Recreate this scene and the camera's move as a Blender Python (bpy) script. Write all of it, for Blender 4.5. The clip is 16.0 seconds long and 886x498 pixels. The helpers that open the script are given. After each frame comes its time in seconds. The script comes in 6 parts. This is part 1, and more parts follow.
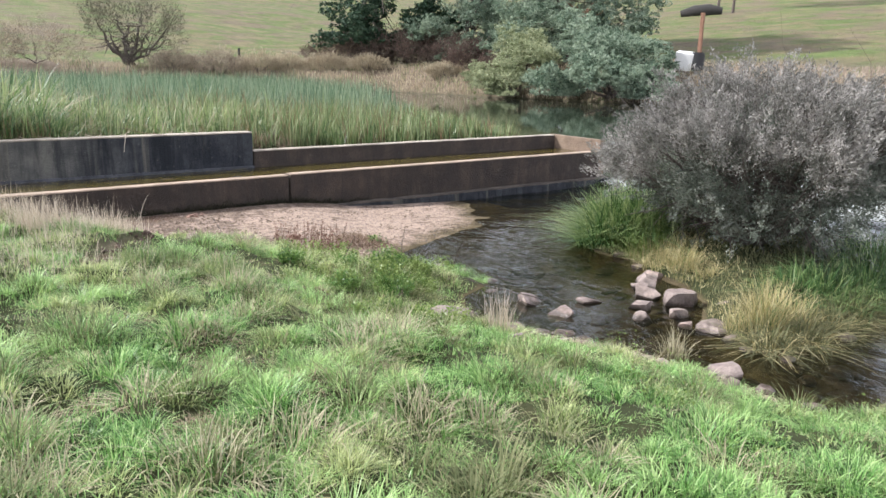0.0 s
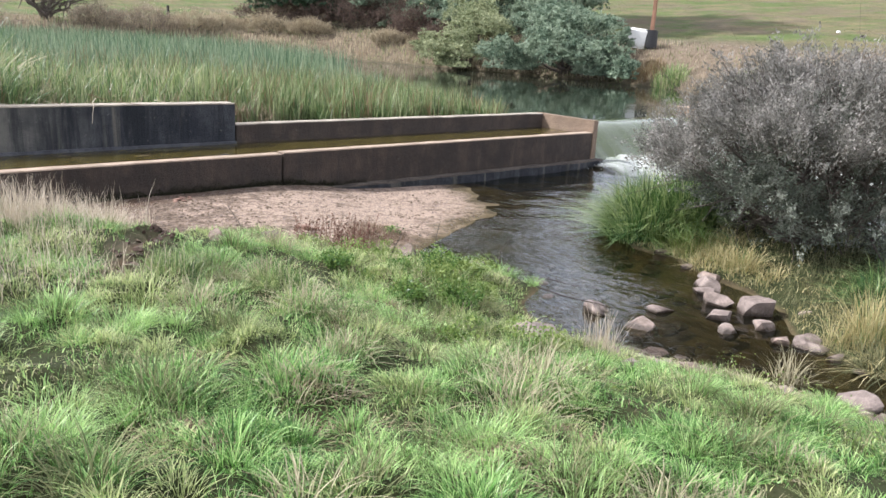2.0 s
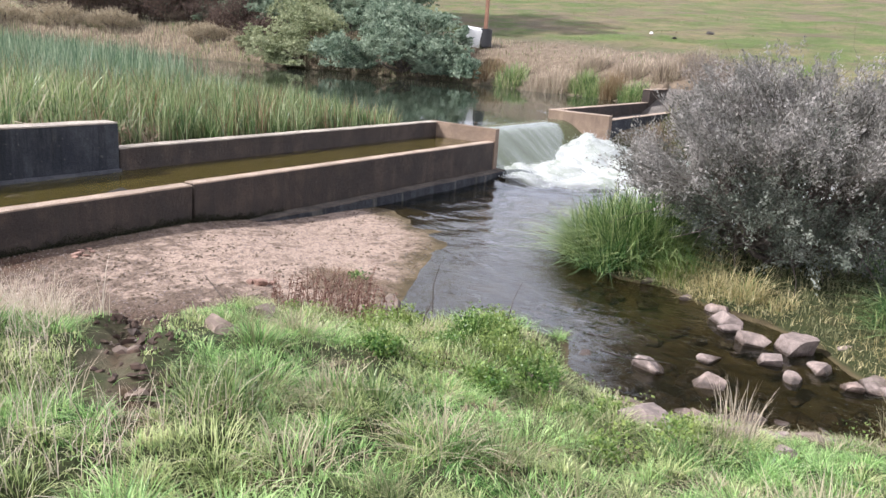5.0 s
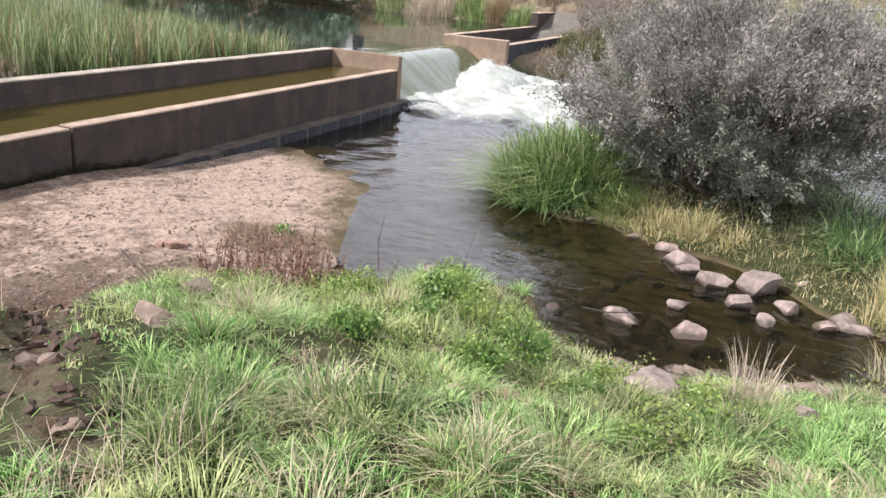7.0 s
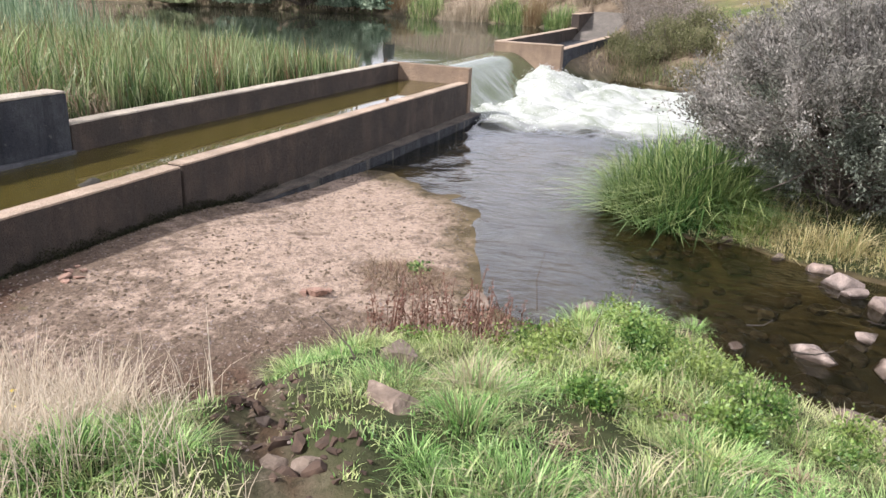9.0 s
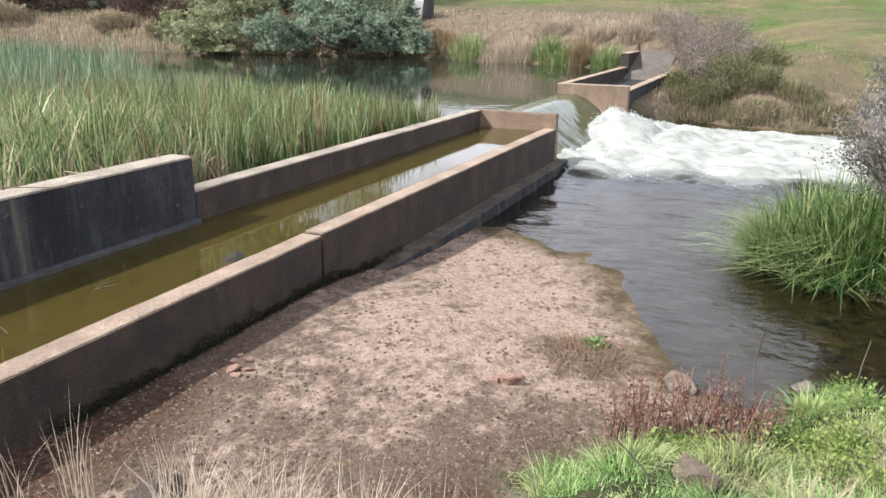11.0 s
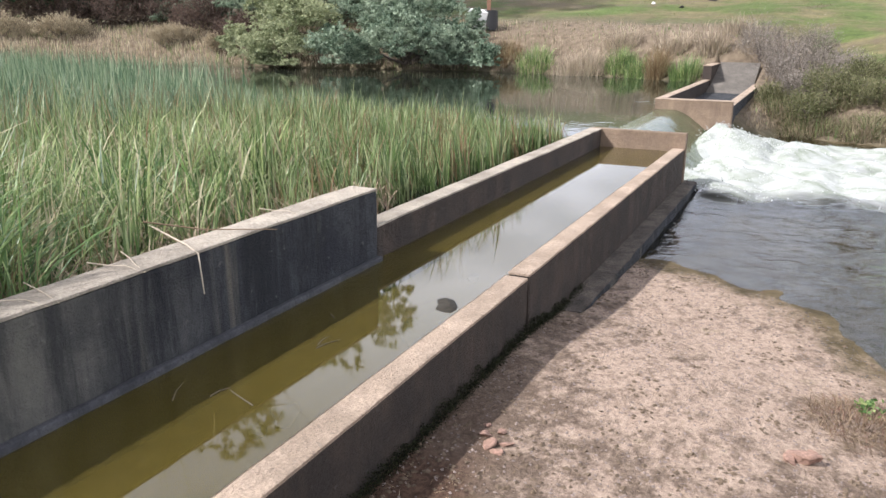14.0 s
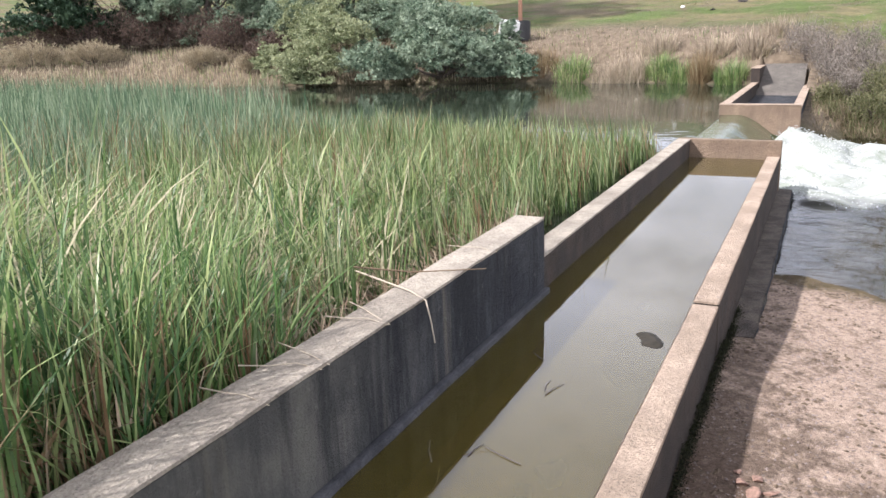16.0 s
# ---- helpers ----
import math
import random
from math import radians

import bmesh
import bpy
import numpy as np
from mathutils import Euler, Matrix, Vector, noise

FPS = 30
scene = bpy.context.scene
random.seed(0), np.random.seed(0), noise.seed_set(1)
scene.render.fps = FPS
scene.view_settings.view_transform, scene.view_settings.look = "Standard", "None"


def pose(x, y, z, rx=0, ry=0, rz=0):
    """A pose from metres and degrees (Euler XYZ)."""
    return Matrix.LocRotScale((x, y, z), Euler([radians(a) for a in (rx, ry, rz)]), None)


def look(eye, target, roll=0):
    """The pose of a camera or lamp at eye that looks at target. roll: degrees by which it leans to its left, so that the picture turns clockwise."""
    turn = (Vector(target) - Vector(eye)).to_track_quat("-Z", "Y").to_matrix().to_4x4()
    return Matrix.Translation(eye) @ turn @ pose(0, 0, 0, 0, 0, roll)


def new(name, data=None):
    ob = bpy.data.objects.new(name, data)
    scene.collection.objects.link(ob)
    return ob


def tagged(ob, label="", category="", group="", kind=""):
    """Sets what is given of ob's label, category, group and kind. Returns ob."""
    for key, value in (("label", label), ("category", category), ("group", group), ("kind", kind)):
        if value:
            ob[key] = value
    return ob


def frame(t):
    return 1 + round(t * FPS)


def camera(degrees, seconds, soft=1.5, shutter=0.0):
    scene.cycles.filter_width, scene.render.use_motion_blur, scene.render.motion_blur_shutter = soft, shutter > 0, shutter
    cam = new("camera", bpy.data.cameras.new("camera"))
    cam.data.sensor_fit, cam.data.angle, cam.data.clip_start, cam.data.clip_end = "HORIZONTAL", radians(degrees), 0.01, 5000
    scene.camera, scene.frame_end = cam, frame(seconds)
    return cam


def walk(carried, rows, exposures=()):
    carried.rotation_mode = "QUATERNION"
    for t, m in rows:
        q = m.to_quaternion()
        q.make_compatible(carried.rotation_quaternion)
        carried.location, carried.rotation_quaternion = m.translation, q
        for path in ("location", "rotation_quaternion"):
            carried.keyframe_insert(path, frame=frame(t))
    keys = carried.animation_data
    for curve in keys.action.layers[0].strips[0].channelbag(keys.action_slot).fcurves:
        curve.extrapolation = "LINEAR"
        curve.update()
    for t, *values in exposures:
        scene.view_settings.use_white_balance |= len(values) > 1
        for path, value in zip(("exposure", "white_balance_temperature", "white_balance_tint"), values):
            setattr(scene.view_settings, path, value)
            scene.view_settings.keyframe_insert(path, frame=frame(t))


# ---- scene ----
cam = camera(59.6, 16.0)
PATH = [
    (0, (-5.831, -11.781, 2.342), (-4.641, -10.242, 1.879), 1.2),
    (0.5, (-5.905, -11.287, 2.336), (-4.678, -9.784, 1.851), 1.9),
    (1, (-6.059, -10.848, 2.33), (-4.748, -9.422, 1.835), 1.9),
    (1.5, (-6.143, -10.425, 2.317), (-4.784, -9.047, 1.812), 2.6),
    (2, (-6.191, -10.0, 2.336), (-4.854, -8.611, 1.805), 3.5),
    (2.5, (-6.31, -9.573, 2.355), (-4.955, -8.219, 1.78), 3.9),
    (3, (-6.35, -9.132, 2.352), (-4.981, -7.79, 1.78), 3.7),
    (3.5, (-6.408, -8.713, 2.357), (-5.025, -7.375, 1.81), 3.3),
    (4, (-6.417, -8.287, 2.377), (-4.986, -7.005, 1.823), 2.3),
    (4.5, (-6.373, -7.878, 2.385), (-4.836, -6.705, 1.869), 3.2),
    (5, (-6.351, -7.489, 2.389), (-4.698, -6.486, 1.875), 4.2),
    (7.5, (-5.858, -6.208, 2.275), (-4.099, -5.538, 1.6), 4.8),
    (8, (-5.874, -5.858, 2.288), (-4.162, -5.1, 1.586), 4.7),
    (8.5, (-5.87, -5.574, 2.312), (-4.131, -4.865, 1.623), 4.0),
    (9, (-5.846, -5.189, 2.344), (-4.1, -4.474, 1.679), 2.3),
    (9.5, (-5.86, -4.784, 2.359), (-4.117, -4.038, 1.72), 0.1),
    (10, (-5.818, -4.355, 2.397), (-4.103, -3.545, 1.763), 0.6),
    (12.5, (-5.698, -2.83, 2.391), (-3.869, -2.179, 1.91), 1.2),
    (13, (-5.682, -2.496, 2.382), (-3.872, -1.827, 1.855), 2.0),
    (13.5, (-5.71, -2.181, 2.391), (-4.002, -1.316, 1.814), 1.1),
    (14, (-5.685, -1.95, 2.439), (-3.951, -1.119, 1.888), 0.4),
    (14.5, (-5.815, -1.605, 2.45), (-4.105, -0.69, 1.964), -0.2),
    (15, (-5.915, -1.287, 2.519), (-4.261, -0.264, 2.05), -1.9),
    (15.5, (-5.943, -0.916, 2.544), (-4.307, 0.129, 2.061), -3.0),
    (16, (-5.983, -0.613, 2.555), (-4.255, 0.246, 2.029), -1.9),
]
walk(cam, [(t, look(e, a, r)) for t, e, a, r in PATH], ((0, 0.46, 6300, 12), (3, 0.43, 6300, 12), (5, 0.43, 6300, 16), (7.5, 0.45, 6600, 15), (8.5, 0.43, 6600, 15), (10, 0.36, 6600, 13), (12.5, 0.34, 6450, 12), (15, 0.38, 6450, 14), (16, 0.46, 6400, 15)))

# ---- light ----
SUN_DIR = Vector((-0.60, 0.63, 0.80)).normalized()
world = bpy.data.worlds.new("world")
scene.world = world
world.use_nodes = True
wn, wl = world.node_tree.nodes, world.node_tree.links
bg = wn["Background"]
sky = wn.new("ShaderNodeTexSky")
sky.sky_type = "NISHITA"
sky.sun_disc = False
sky.sun_elevation = math.asin(SUN_DIR.z)
sky.sun_rotation = math.atan2(SUN_DIR.x, SUN_DIR.y) % (2 * math.pi)
sky.dust_density = 2.0
w_geo = wn.new("ShaderNodeTexCoord")
w_map = wn.new("ShaderNodeMapping")
w_map.inputs["Scale"].default_value = (1.6, 1.6, 4.0)
w_noise = wn.new("ShaderNodeTexNoise")
w_noise.inputs["Scale"].default_value = 1.7
w_noise.inputs["Detail"].default_value = 7
w_ramp = wn.new("ShaderNodeValToRGB")
w_ramp.color_ramp.elements[0].position, w_ramp.color_ramp.elements[1].position = 0.22, 0.50
w_mix = wn.new("ShaderNodeMix")
w_mix.data_type = "RGBA"
# Added cloud brightness by height, raised mid-sky to brighten the water's reflections.
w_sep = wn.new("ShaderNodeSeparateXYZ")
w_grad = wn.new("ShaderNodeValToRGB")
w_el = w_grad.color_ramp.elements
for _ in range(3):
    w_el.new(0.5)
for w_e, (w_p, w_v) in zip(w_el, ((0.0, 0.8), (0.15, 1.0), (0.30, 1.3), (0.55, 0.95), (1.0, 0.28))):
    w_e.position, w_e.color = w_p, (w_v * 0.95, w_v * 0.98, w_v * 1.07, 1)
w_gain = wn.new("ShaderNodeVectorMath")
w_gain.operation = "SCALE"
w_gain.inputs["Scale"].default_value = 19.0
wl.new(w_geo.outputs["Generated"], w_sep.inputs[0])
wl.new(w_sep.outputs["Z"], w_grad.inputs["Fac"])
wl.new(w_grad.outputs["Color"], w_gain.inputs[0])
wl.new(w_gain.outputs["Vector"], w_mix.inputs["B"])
wl.new(w_geo.outputs["Generated"], w_map.inputs["Vector"])
wl.new(w_map.outputs["Vector"], w_noise.inputs["Vector"])
wl.new(w_noise.outputs["Fac"], w_ramp.inputs["Fac"])
wl.new(w_ramp.outputs["Color"], w_mix.inputs["Factor"])
wl.new(sky.outputs["Color"], w_mix.inputs["A"])
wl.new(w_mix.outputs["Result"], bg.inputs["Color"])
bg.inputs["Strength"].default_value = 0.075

sun = new("sun", bpy.data.lights.new("sun", "SUN"))
sun.data.energy, sun.data.angle, sun.data.color = 5.8, radians(1.6), (1.0, 0.975, 0.94)
sun.matrix_world = look(SUN_DIR * 60, (0, 0, 0))


# ---- materials ----
def mat_new(name):
    m = bpy.data.materials.new(name)
    m.use_nodes = True
    nt = m.node_tree
    return m, nt.nodes, nt.links, nt.nodes["Principled BSDF"]


def noise_node(n, l, scale, detail=5.0, rough=0.6, vec=None, dist=0.0):
    t = n.new("ShaderNodeTexNoise")
    t.inputs["Scale"].default_value, t.inputs["Detail"].default_value = scale, detail
    t.inputs["Roughness"].default_value, t.inputs["Distortion"].default_value = rough, dist
    if vec is not None:
        l.new(vec, t.inputs["Vector"])
    return t.outputs["Fac"]


def position(n, l, scale=(1, 1, 1)):
    g = n.new("ShaderNodeNewGeometry")
    m = n.new("ShaderNodeMapping")
    m.inputs["Scale"].default_value = scale
    l.new(g.outputs["Position"], m.inputs["Vector"])
    return m.outputs["Vector"]


def ramp(n, l, fac, stops):
    r = n.new("ShaderNodeValToRGB")
    el = r.color_ramp.elements
    while len(el) < len(stops):
        el.new(0.5)
    for e, (p, c) in zip(el, stops):
        e.position, e.color = p, (*c, 1)
    l.new(fac, r.inputs["Fac"])
    return r.outputs["Color"]


def blend(n, l, fac, a, b, mode="MIX"):
    m = n.new("ShaderNodeMix")
    m.data_type, m.blend_type = "RGBA", mode
    for key, v in (("Factor", fac), ("A", a), ("B", b)):
        if isinstance(v, (int, float)):
            m.inputs[key].default_value = v
        elif isinstance(v, tuple):
            m.inputs[key].default_value = (*v, 1)
        else:
            l.new(v, m.inputs[key])
    return m.outputs["Result"]


def math_node(n, l, op, a, b=0.0, clamp=False):
    m = n.new("ShaderNodeMath")
    m.operation, m.use_clamp = op, clamp
    for i, v in enumerate((a, b)):
        if isinstance(v, (int, float)):
            m.inputs[i].default_value = v
        else:
            l.new(v, m.inputs[i])
    return m.outputs["Value"]


def bump(n, l, bsdf, height, strength=0.5, dist=0.02):
    b = n.new("ShaderNodeBump")
    b.inputs["Strength"].default_value, b.inputs["Distance"].default_value = strength, dist
    l.new(height, b.inputs["Height"])
    l.new(b.outputs["Normal"], bsdf.inputs["Normal"])
    return b


def band(n, l, value, lo, hi):
    """0 below lo, 1 above hi."""
    m = n.new("ShaderNodeMapRange")
    m.interpolation_type = "SMOOTHSTEP"
    m.inputs["From Min"].default_value, m.inputs["From Max"].default_value = lo, hi
    if isinstance(value, (int, float)):
        m.inputs["Value"].default_value = value
    else:
        l.new(value, m.inputs["Value"])
    return m.outputs["Result"]


def concrete(name, light, dark, streaks=0.5, stain=(0.03, 0.03, 0.035), bare=None):
    m, n, l, b = mat_new(name)
    p = position(n, l)
    grain = noise_node(n, l, 60, 6, 0.7, p)
    blotch = noise_node(n, l, 2.2, 6, 0.65, p)
    c = blend(n, l, band(n, l, blotch, 0.35, 0.7), dark, light)
    c = blend(n, l, 0.8, c, ramp(n, l, grain, [(0.3, (0.28, 0.27, 0.26)), (0.7, (0.72, 0.70, 0.67))]), "OVERLAY")
    pits = noise_node(n, l, 34, 4, 0.6, p)
    c = blend(n, l, math_node(n, l, "MULTIPLY", band(n, l, pits, 0.60, 0.68), 0.6), c, stain)
    run = noise_node(n, l, 1.0, 6, 0.7, position(n, l, (5.5, 5.5, 0.5)), 0.3)
    amount = math_node(n, l, "MULTIPLY", band(n, l, run, 0.42, 0.66), streaks)
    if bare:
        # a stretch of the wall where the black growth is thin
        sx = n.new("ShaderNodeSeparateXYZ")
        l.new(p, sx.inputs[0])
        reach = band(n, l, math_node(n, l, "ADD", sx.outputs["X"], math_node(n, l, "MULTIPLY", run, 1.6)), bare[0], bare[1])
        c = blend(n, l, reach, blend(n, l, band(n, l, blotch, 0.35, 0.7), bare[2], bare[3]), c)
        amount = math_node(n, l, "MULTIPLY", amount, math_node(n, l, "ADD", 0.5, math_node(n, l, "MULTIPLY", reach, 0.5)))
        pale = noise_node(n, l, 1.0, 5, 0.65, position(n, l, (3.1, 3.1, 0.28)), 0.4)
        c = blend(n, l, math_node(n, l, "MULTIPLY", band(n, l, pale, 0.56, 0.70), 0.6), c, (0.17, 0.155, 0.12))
    c = blend(n, l, amount, c, stain)
    speck = noise_node(n, l, 17, 3, 0.6, p)
    c = blend(n, l, math_node(n, l, "MULTIPLY", band(n, l, speck, 0.64, 0.76), 0.3), c, (0.25, 0.24, 0.22))
    l.new(c, b.inputs["Base Color"])
    b.inputs["Roughness"].default_value = 0.9
    bump(n, l, b, math_node(n, l, "ADD", grain, math_node(n, l, "MULTIPLY", speck, 1.2)), 1.0, 0.02)
    return m


# Wall faces dark, copings pale: shaded sides and lit tops put into the colour.
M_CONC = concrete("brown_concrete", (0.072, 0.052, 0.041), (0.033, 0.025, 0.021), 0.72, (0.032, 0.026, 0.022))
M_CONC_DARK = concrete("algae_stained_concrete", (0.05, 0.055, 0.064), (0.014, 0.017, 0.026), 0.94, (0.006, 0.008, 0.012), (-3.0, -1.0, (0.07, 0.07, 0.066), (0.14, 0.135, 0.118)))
M_CONC_WET = concrete("damp_blue_grey_concrete", (0.10, 0.105, 0.12), (0.045, 0.048, 0.06), 0.5, (0.016, 0.018, 0.025))
M_CONC_LIT_TOP = concrete("lit_top_concrete", (0.47, 0.37, 0.295), (0.32, 0.25, 0.195), 0.22, (0.18, 0.14, 0.11))
M_CONC_LIT_GREY = concrete("lit_top_grey_concrete", (0.50, 0.45, 0.385), (0.31, 0.275, 0.235), 0.3, (0.16, 0.14, 0.12))
# Cross walls: the sun on this side is put into a lighter brown.
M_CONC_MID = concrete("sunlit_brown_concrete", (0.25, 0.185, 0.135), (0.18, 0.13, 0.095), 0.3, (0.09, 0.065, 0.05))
M_CONC_FOOT = concrete("damp_brown_concrete", (0.15, 0.125, 0.105), (0.07, 0.058, 0.05), 0.6, (0.03, 0.026, 0.023))
M_CONC_GREY = concrete("silted_grey_concrete", (0.17, 0.155, 0.14), (0.11, 0.10, 0.09), 0.3, (0.06, 0.055, 0.05))


def foliage(name, a, b_, c_, translucency=0.35, rough=0.6, patch=0.6, pscale=0.8, salt=1.0):
    """Leaf material: three tints by leaf, patches by place, some light let through."""
    m, n, l, b = mat_new(name)
    g = n.new("ShaderNodeNewGeometry")
    c = ramp(n, l, g.outputs["Random Per Island"], [(0.0, a), (0.55, b_), (1.0, tuple(q + (r - q) * salt for q, r in zip(b_, c_)))])
    pn = noise_node(n, l, pscale, 4, 0.6, position(n, l))
    c = blend(n, l, math_node(n, l, "MULTIPLY", band(n, l, pn, 0.42, 0.66), patch), c, c_)
    l.new(c, b.inputs["Base Color"])
    b.inputs["Roughness"].default_value = 0.4 if rough <= 0.5 else rough
    b.inputs["Specular IOR Level"].default_value = 0.35 if rough <= 0.5 else 0.25
    tr = n.new("ShaderNodeBsdfTranslucent")
    l.new(c, tr.inputs["Color"])
    mx = n.new("ShaderNodeMixShader")
    mx.inputs["Fac"].default_value = translucency
    l.new(b.outputs["BSDF"], mx.inputs[1])
    l.new(tr.outputs["BSDF"], mx.inputs[2])
    l.new(mx.outputs["Shader"], n["Material Output"].inputs["Surface"])
    return m


M_GRASS = foliage("meadow_grass", (0.019, 0.058, 0.014), (0.182, 0.39, 0.098), (0.55, 0.72, 0.31), 0.38, 0.5, 0.4, 1.3)
M_STRAW = foliage("dry_straw", (0.35, 0.32, 0.20), (0.49, 0.45, 0.31), (0.30, 0.26, 0.165), 0.25, 0.7, 0.3)
M_WEED = foliage("broad_weed", (0.045, 0.10, 0.022), (0.19, 0.28, 0.07), (0.40, 0.45, 0.16), 0.3, 0.5, 0.5, 4.0, 0.25)
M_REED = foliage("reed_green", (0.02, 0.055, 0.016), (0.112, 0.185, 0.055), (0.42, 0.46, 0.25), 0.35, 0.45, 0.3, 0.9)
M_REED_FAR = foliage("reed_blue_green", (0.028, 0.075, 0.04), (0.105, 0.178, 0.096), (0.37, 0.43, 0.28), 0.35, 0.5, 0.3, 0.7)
M_LITTER = foliage("plant_litter", (0.09, 0.06, 0.04), (0.19, 0.135, 0.09), (0.33, 0.25, 0.17), 0.1, 0.9, 0.2)
M_STALK = foliage("dead_stalk", (0.30, 0.22, 0.15), (0.46, 0.38, 0.28), (0.22, 0.14, 0.09), 0.15, 0.8, 0.3)
M_REED_DRY = foliage("reed_dry", (0.15, 0.10, 0.055), (0.31, 0.245, 0.14), (0.15, 0.085, 0.042), 0.25, 0.7, 0.3)
M_SEDGE = foliage("sedge_green", (0.025, 0.07, 0.02), (0.115, 0.205, 0.058), (0.43, 0.48, 0.22), 0.35, 0.5, 0.25, 1.0)
M_SEDGE_DEEP = foliage("deep_green_sedge", (0.02, 0.065, 0.02), (0.085, 0.175, 0.05), (0.36, 0.44, 0.19), 0.3, 0.5, 0.25, 1.0)
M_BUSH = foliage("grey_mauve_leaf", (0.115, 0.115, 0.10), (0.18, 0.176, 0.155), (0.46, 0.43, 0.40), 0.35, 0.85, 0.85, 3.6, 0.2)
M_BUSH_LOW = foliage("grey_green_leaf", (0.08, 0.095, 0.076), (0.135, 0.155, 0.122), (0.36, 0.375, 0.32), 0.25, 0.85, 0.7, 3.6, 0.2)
M_TREE = foliage("blue_green_leaf", (0.055, 0.095, 0.065), (0.17, 0.24, 0.165), (0.40, 0.47, 0.345), 0.35, 0.6, 0.7, 1.3, 0.6)
M_TREE_PALE = foliage("pale_green_leaf", (0.12, 0.155, 0.08), (0.26, 0.30, 0.16), (0.46, 0.48, 0.30), 0.35, 0.6, 0.5, 0.5)
M_TREE_DARK = foliage("dark_green_leaf", (0.018, 0.04, 0.025), (0.035, 0.07, 0.04), (0.08, 0.13, 0.07), 0.15, 0.6, 0.4, 0.6)
M_BANK_PALE = foliage("pale_bank_grass", (0.24, 0.19, 0.125), (0.42, 0.355, 0.245), (0.60, 0.52, 0.38), 0.25, 0.8, 0.5, 0.6)
M_SCRUB = foliage("dry_scrub", (0.17, 0.135, 0.10), (0.31, 0.255, 0.19), (0.50, 0.42, 0.32), 0.2, 0.8, 0.5, 0.5)
M_BANK_DRY = foliage("brown_bank_grass", (0.11, 0.09, 0.06), (0.21, 0.17, 0.115), (0.34, 0.28, 0.19), 0.2, 0.8, 0.5, 0.6)
M_SCRUB_PALE = foliage("pale_scrub", (0.17, 0.13, 0.09), (0.32, 0.255, 0.18), (0.50, 0.42, 0.31), 0.2, 0.8, 0.5, 0.6)
M_SCRUB_PINK = foliage("dead_dock", (0.12, 0.06, 0.045), (0.20, 0.105, 0.08), (0.33, 0.22, 0.17), 0.2, 0.8, 0.3)
M_UNDER = foliage("brown_undergrowth", (0.055, 0.038, 0.034), (0.12, 0.085, 0.07), (0.24, 0.175, 0.14), 0.2, 0.8, 0.5, 0.8)
M_OLIVE_GREEN = foliage("olive_green_leaf", (0.05, 0.06, 0.025), (0.12, 0.13, 0.055), (0.26, 0.25, 0.14), 0.25, 0.7, 0.5, 1.5)
M_OLIVE = foliage("dull_olive_twig", (0.07, 0.07, 0.05), (0.13, 0.125, 0.085), (0.22, 0.20, 0.14), 0.1, 0.8, 0.4)
M_SHRUB_BARE = foliage("bare_shrub_twig", (0.11, 0.095, 0.082), (0.20, 0.175, 0.152), (0.33, 0.295, 0.255), 0.1, 0.8, 0.4)


def bark(name, a, b_):
    m, n, l, b = mat_new(name)
    f = noise_node(n, l, 9, 6, 0.7, position(n, l, (3, 3, 0.6)))
    l.new(ramp(n, l, f, [(0.3, a), (0.7, b_)]), b.inputs["Base Color"])
    b.inputs["Roughness"].default_value = 0.95
    bump(n, l, b, f, 0.8, 0.03)
    return m


M_BARK = bark("bark", (0.055, 0.045, 0.038), (0.16, 0.13, 0.11))
M_POST = bark("weathered_red_wood", (0.15, 0.07, 0.045), (0.30, 0.17, 0.11))
M_CHAR = bark("charred_wood", (0.012, 0.011, 0.011), (0.06, 0.055, 0.05))


def stone_material(name, a, b_, c_):
    m, n, l, b = mat_new(name)
    o = n.new("ShaderNodeObjectInfo")
    p = position(n, l)
    f = noise_node(n, l, 9, 7, 0.65, p)
    f2 = noise_node(n, l, 70, 4, 0.7, p)
    c = ramp(n, l, f, [(0.3, a), (0.55, b_), (0.75, c_)])
    c = blend(n, l, 0.5, c, ramp(n, l, o.outputs["Random"], [(0, (0.36, 0.35, 0.36)), (0.5, (0.5, 0.5, 0.5)), (1, (0.62, 0.55, 0.5))]), "OVERLAY")
    c = blend(n, l, 0.4, c, ramp(n, l, f2, [(0.3, (0.3, 0.3, 0.3)), (0.7, (0.7, 0.7, 0.7))]), "OVERLAY")
    sep = n.new("ShaderNodeSeparateXYZ")
    l.new(p, sep.inputs[0])
    wet = band(n, l, math_node(n, l, "ADD", sep.outputs["Z"], math_node(n, l, "MULTIPLY", f, 0.06)), -0.13, -0.18)
    c = blend(n, l, wet, c, blend(n, l, 1.0, c, (0.3, 0.28, 0.25), "MULTIPLY"))
    l.new(c, b.inputs["Base Color"])
    l.new(math_node(n, l, "SUBTRACT", 0.85, math_node(n, l, "MULTIPLY", wet, 0.55)), b.inputs["Roughness"])
    bump(n, l, b, math_node(n, l, "ADD", f, math_node(n, l, "MULTIPLY", f2, 0.25)), 0.7, 0.03)
    return m


M_STONE_DARK = stone_material("dark_fieldstone", (0.035, 0.027, 0.023), (0.07, 0.054, 0.046), (0.13, 0.105, 0.09))
M_STONE_BROWN = stone_material("brown_fieldstone", (0.085, 0.064, 0.05), (0.17, 0.13, 0.104), (0.28, 0.225, 0.185))
M_STONE = stone_material("river_stone", (0.125, 0.10, 0.088), (0.25, 0.20, 0.178), (0.41, 0.335, 0.295))


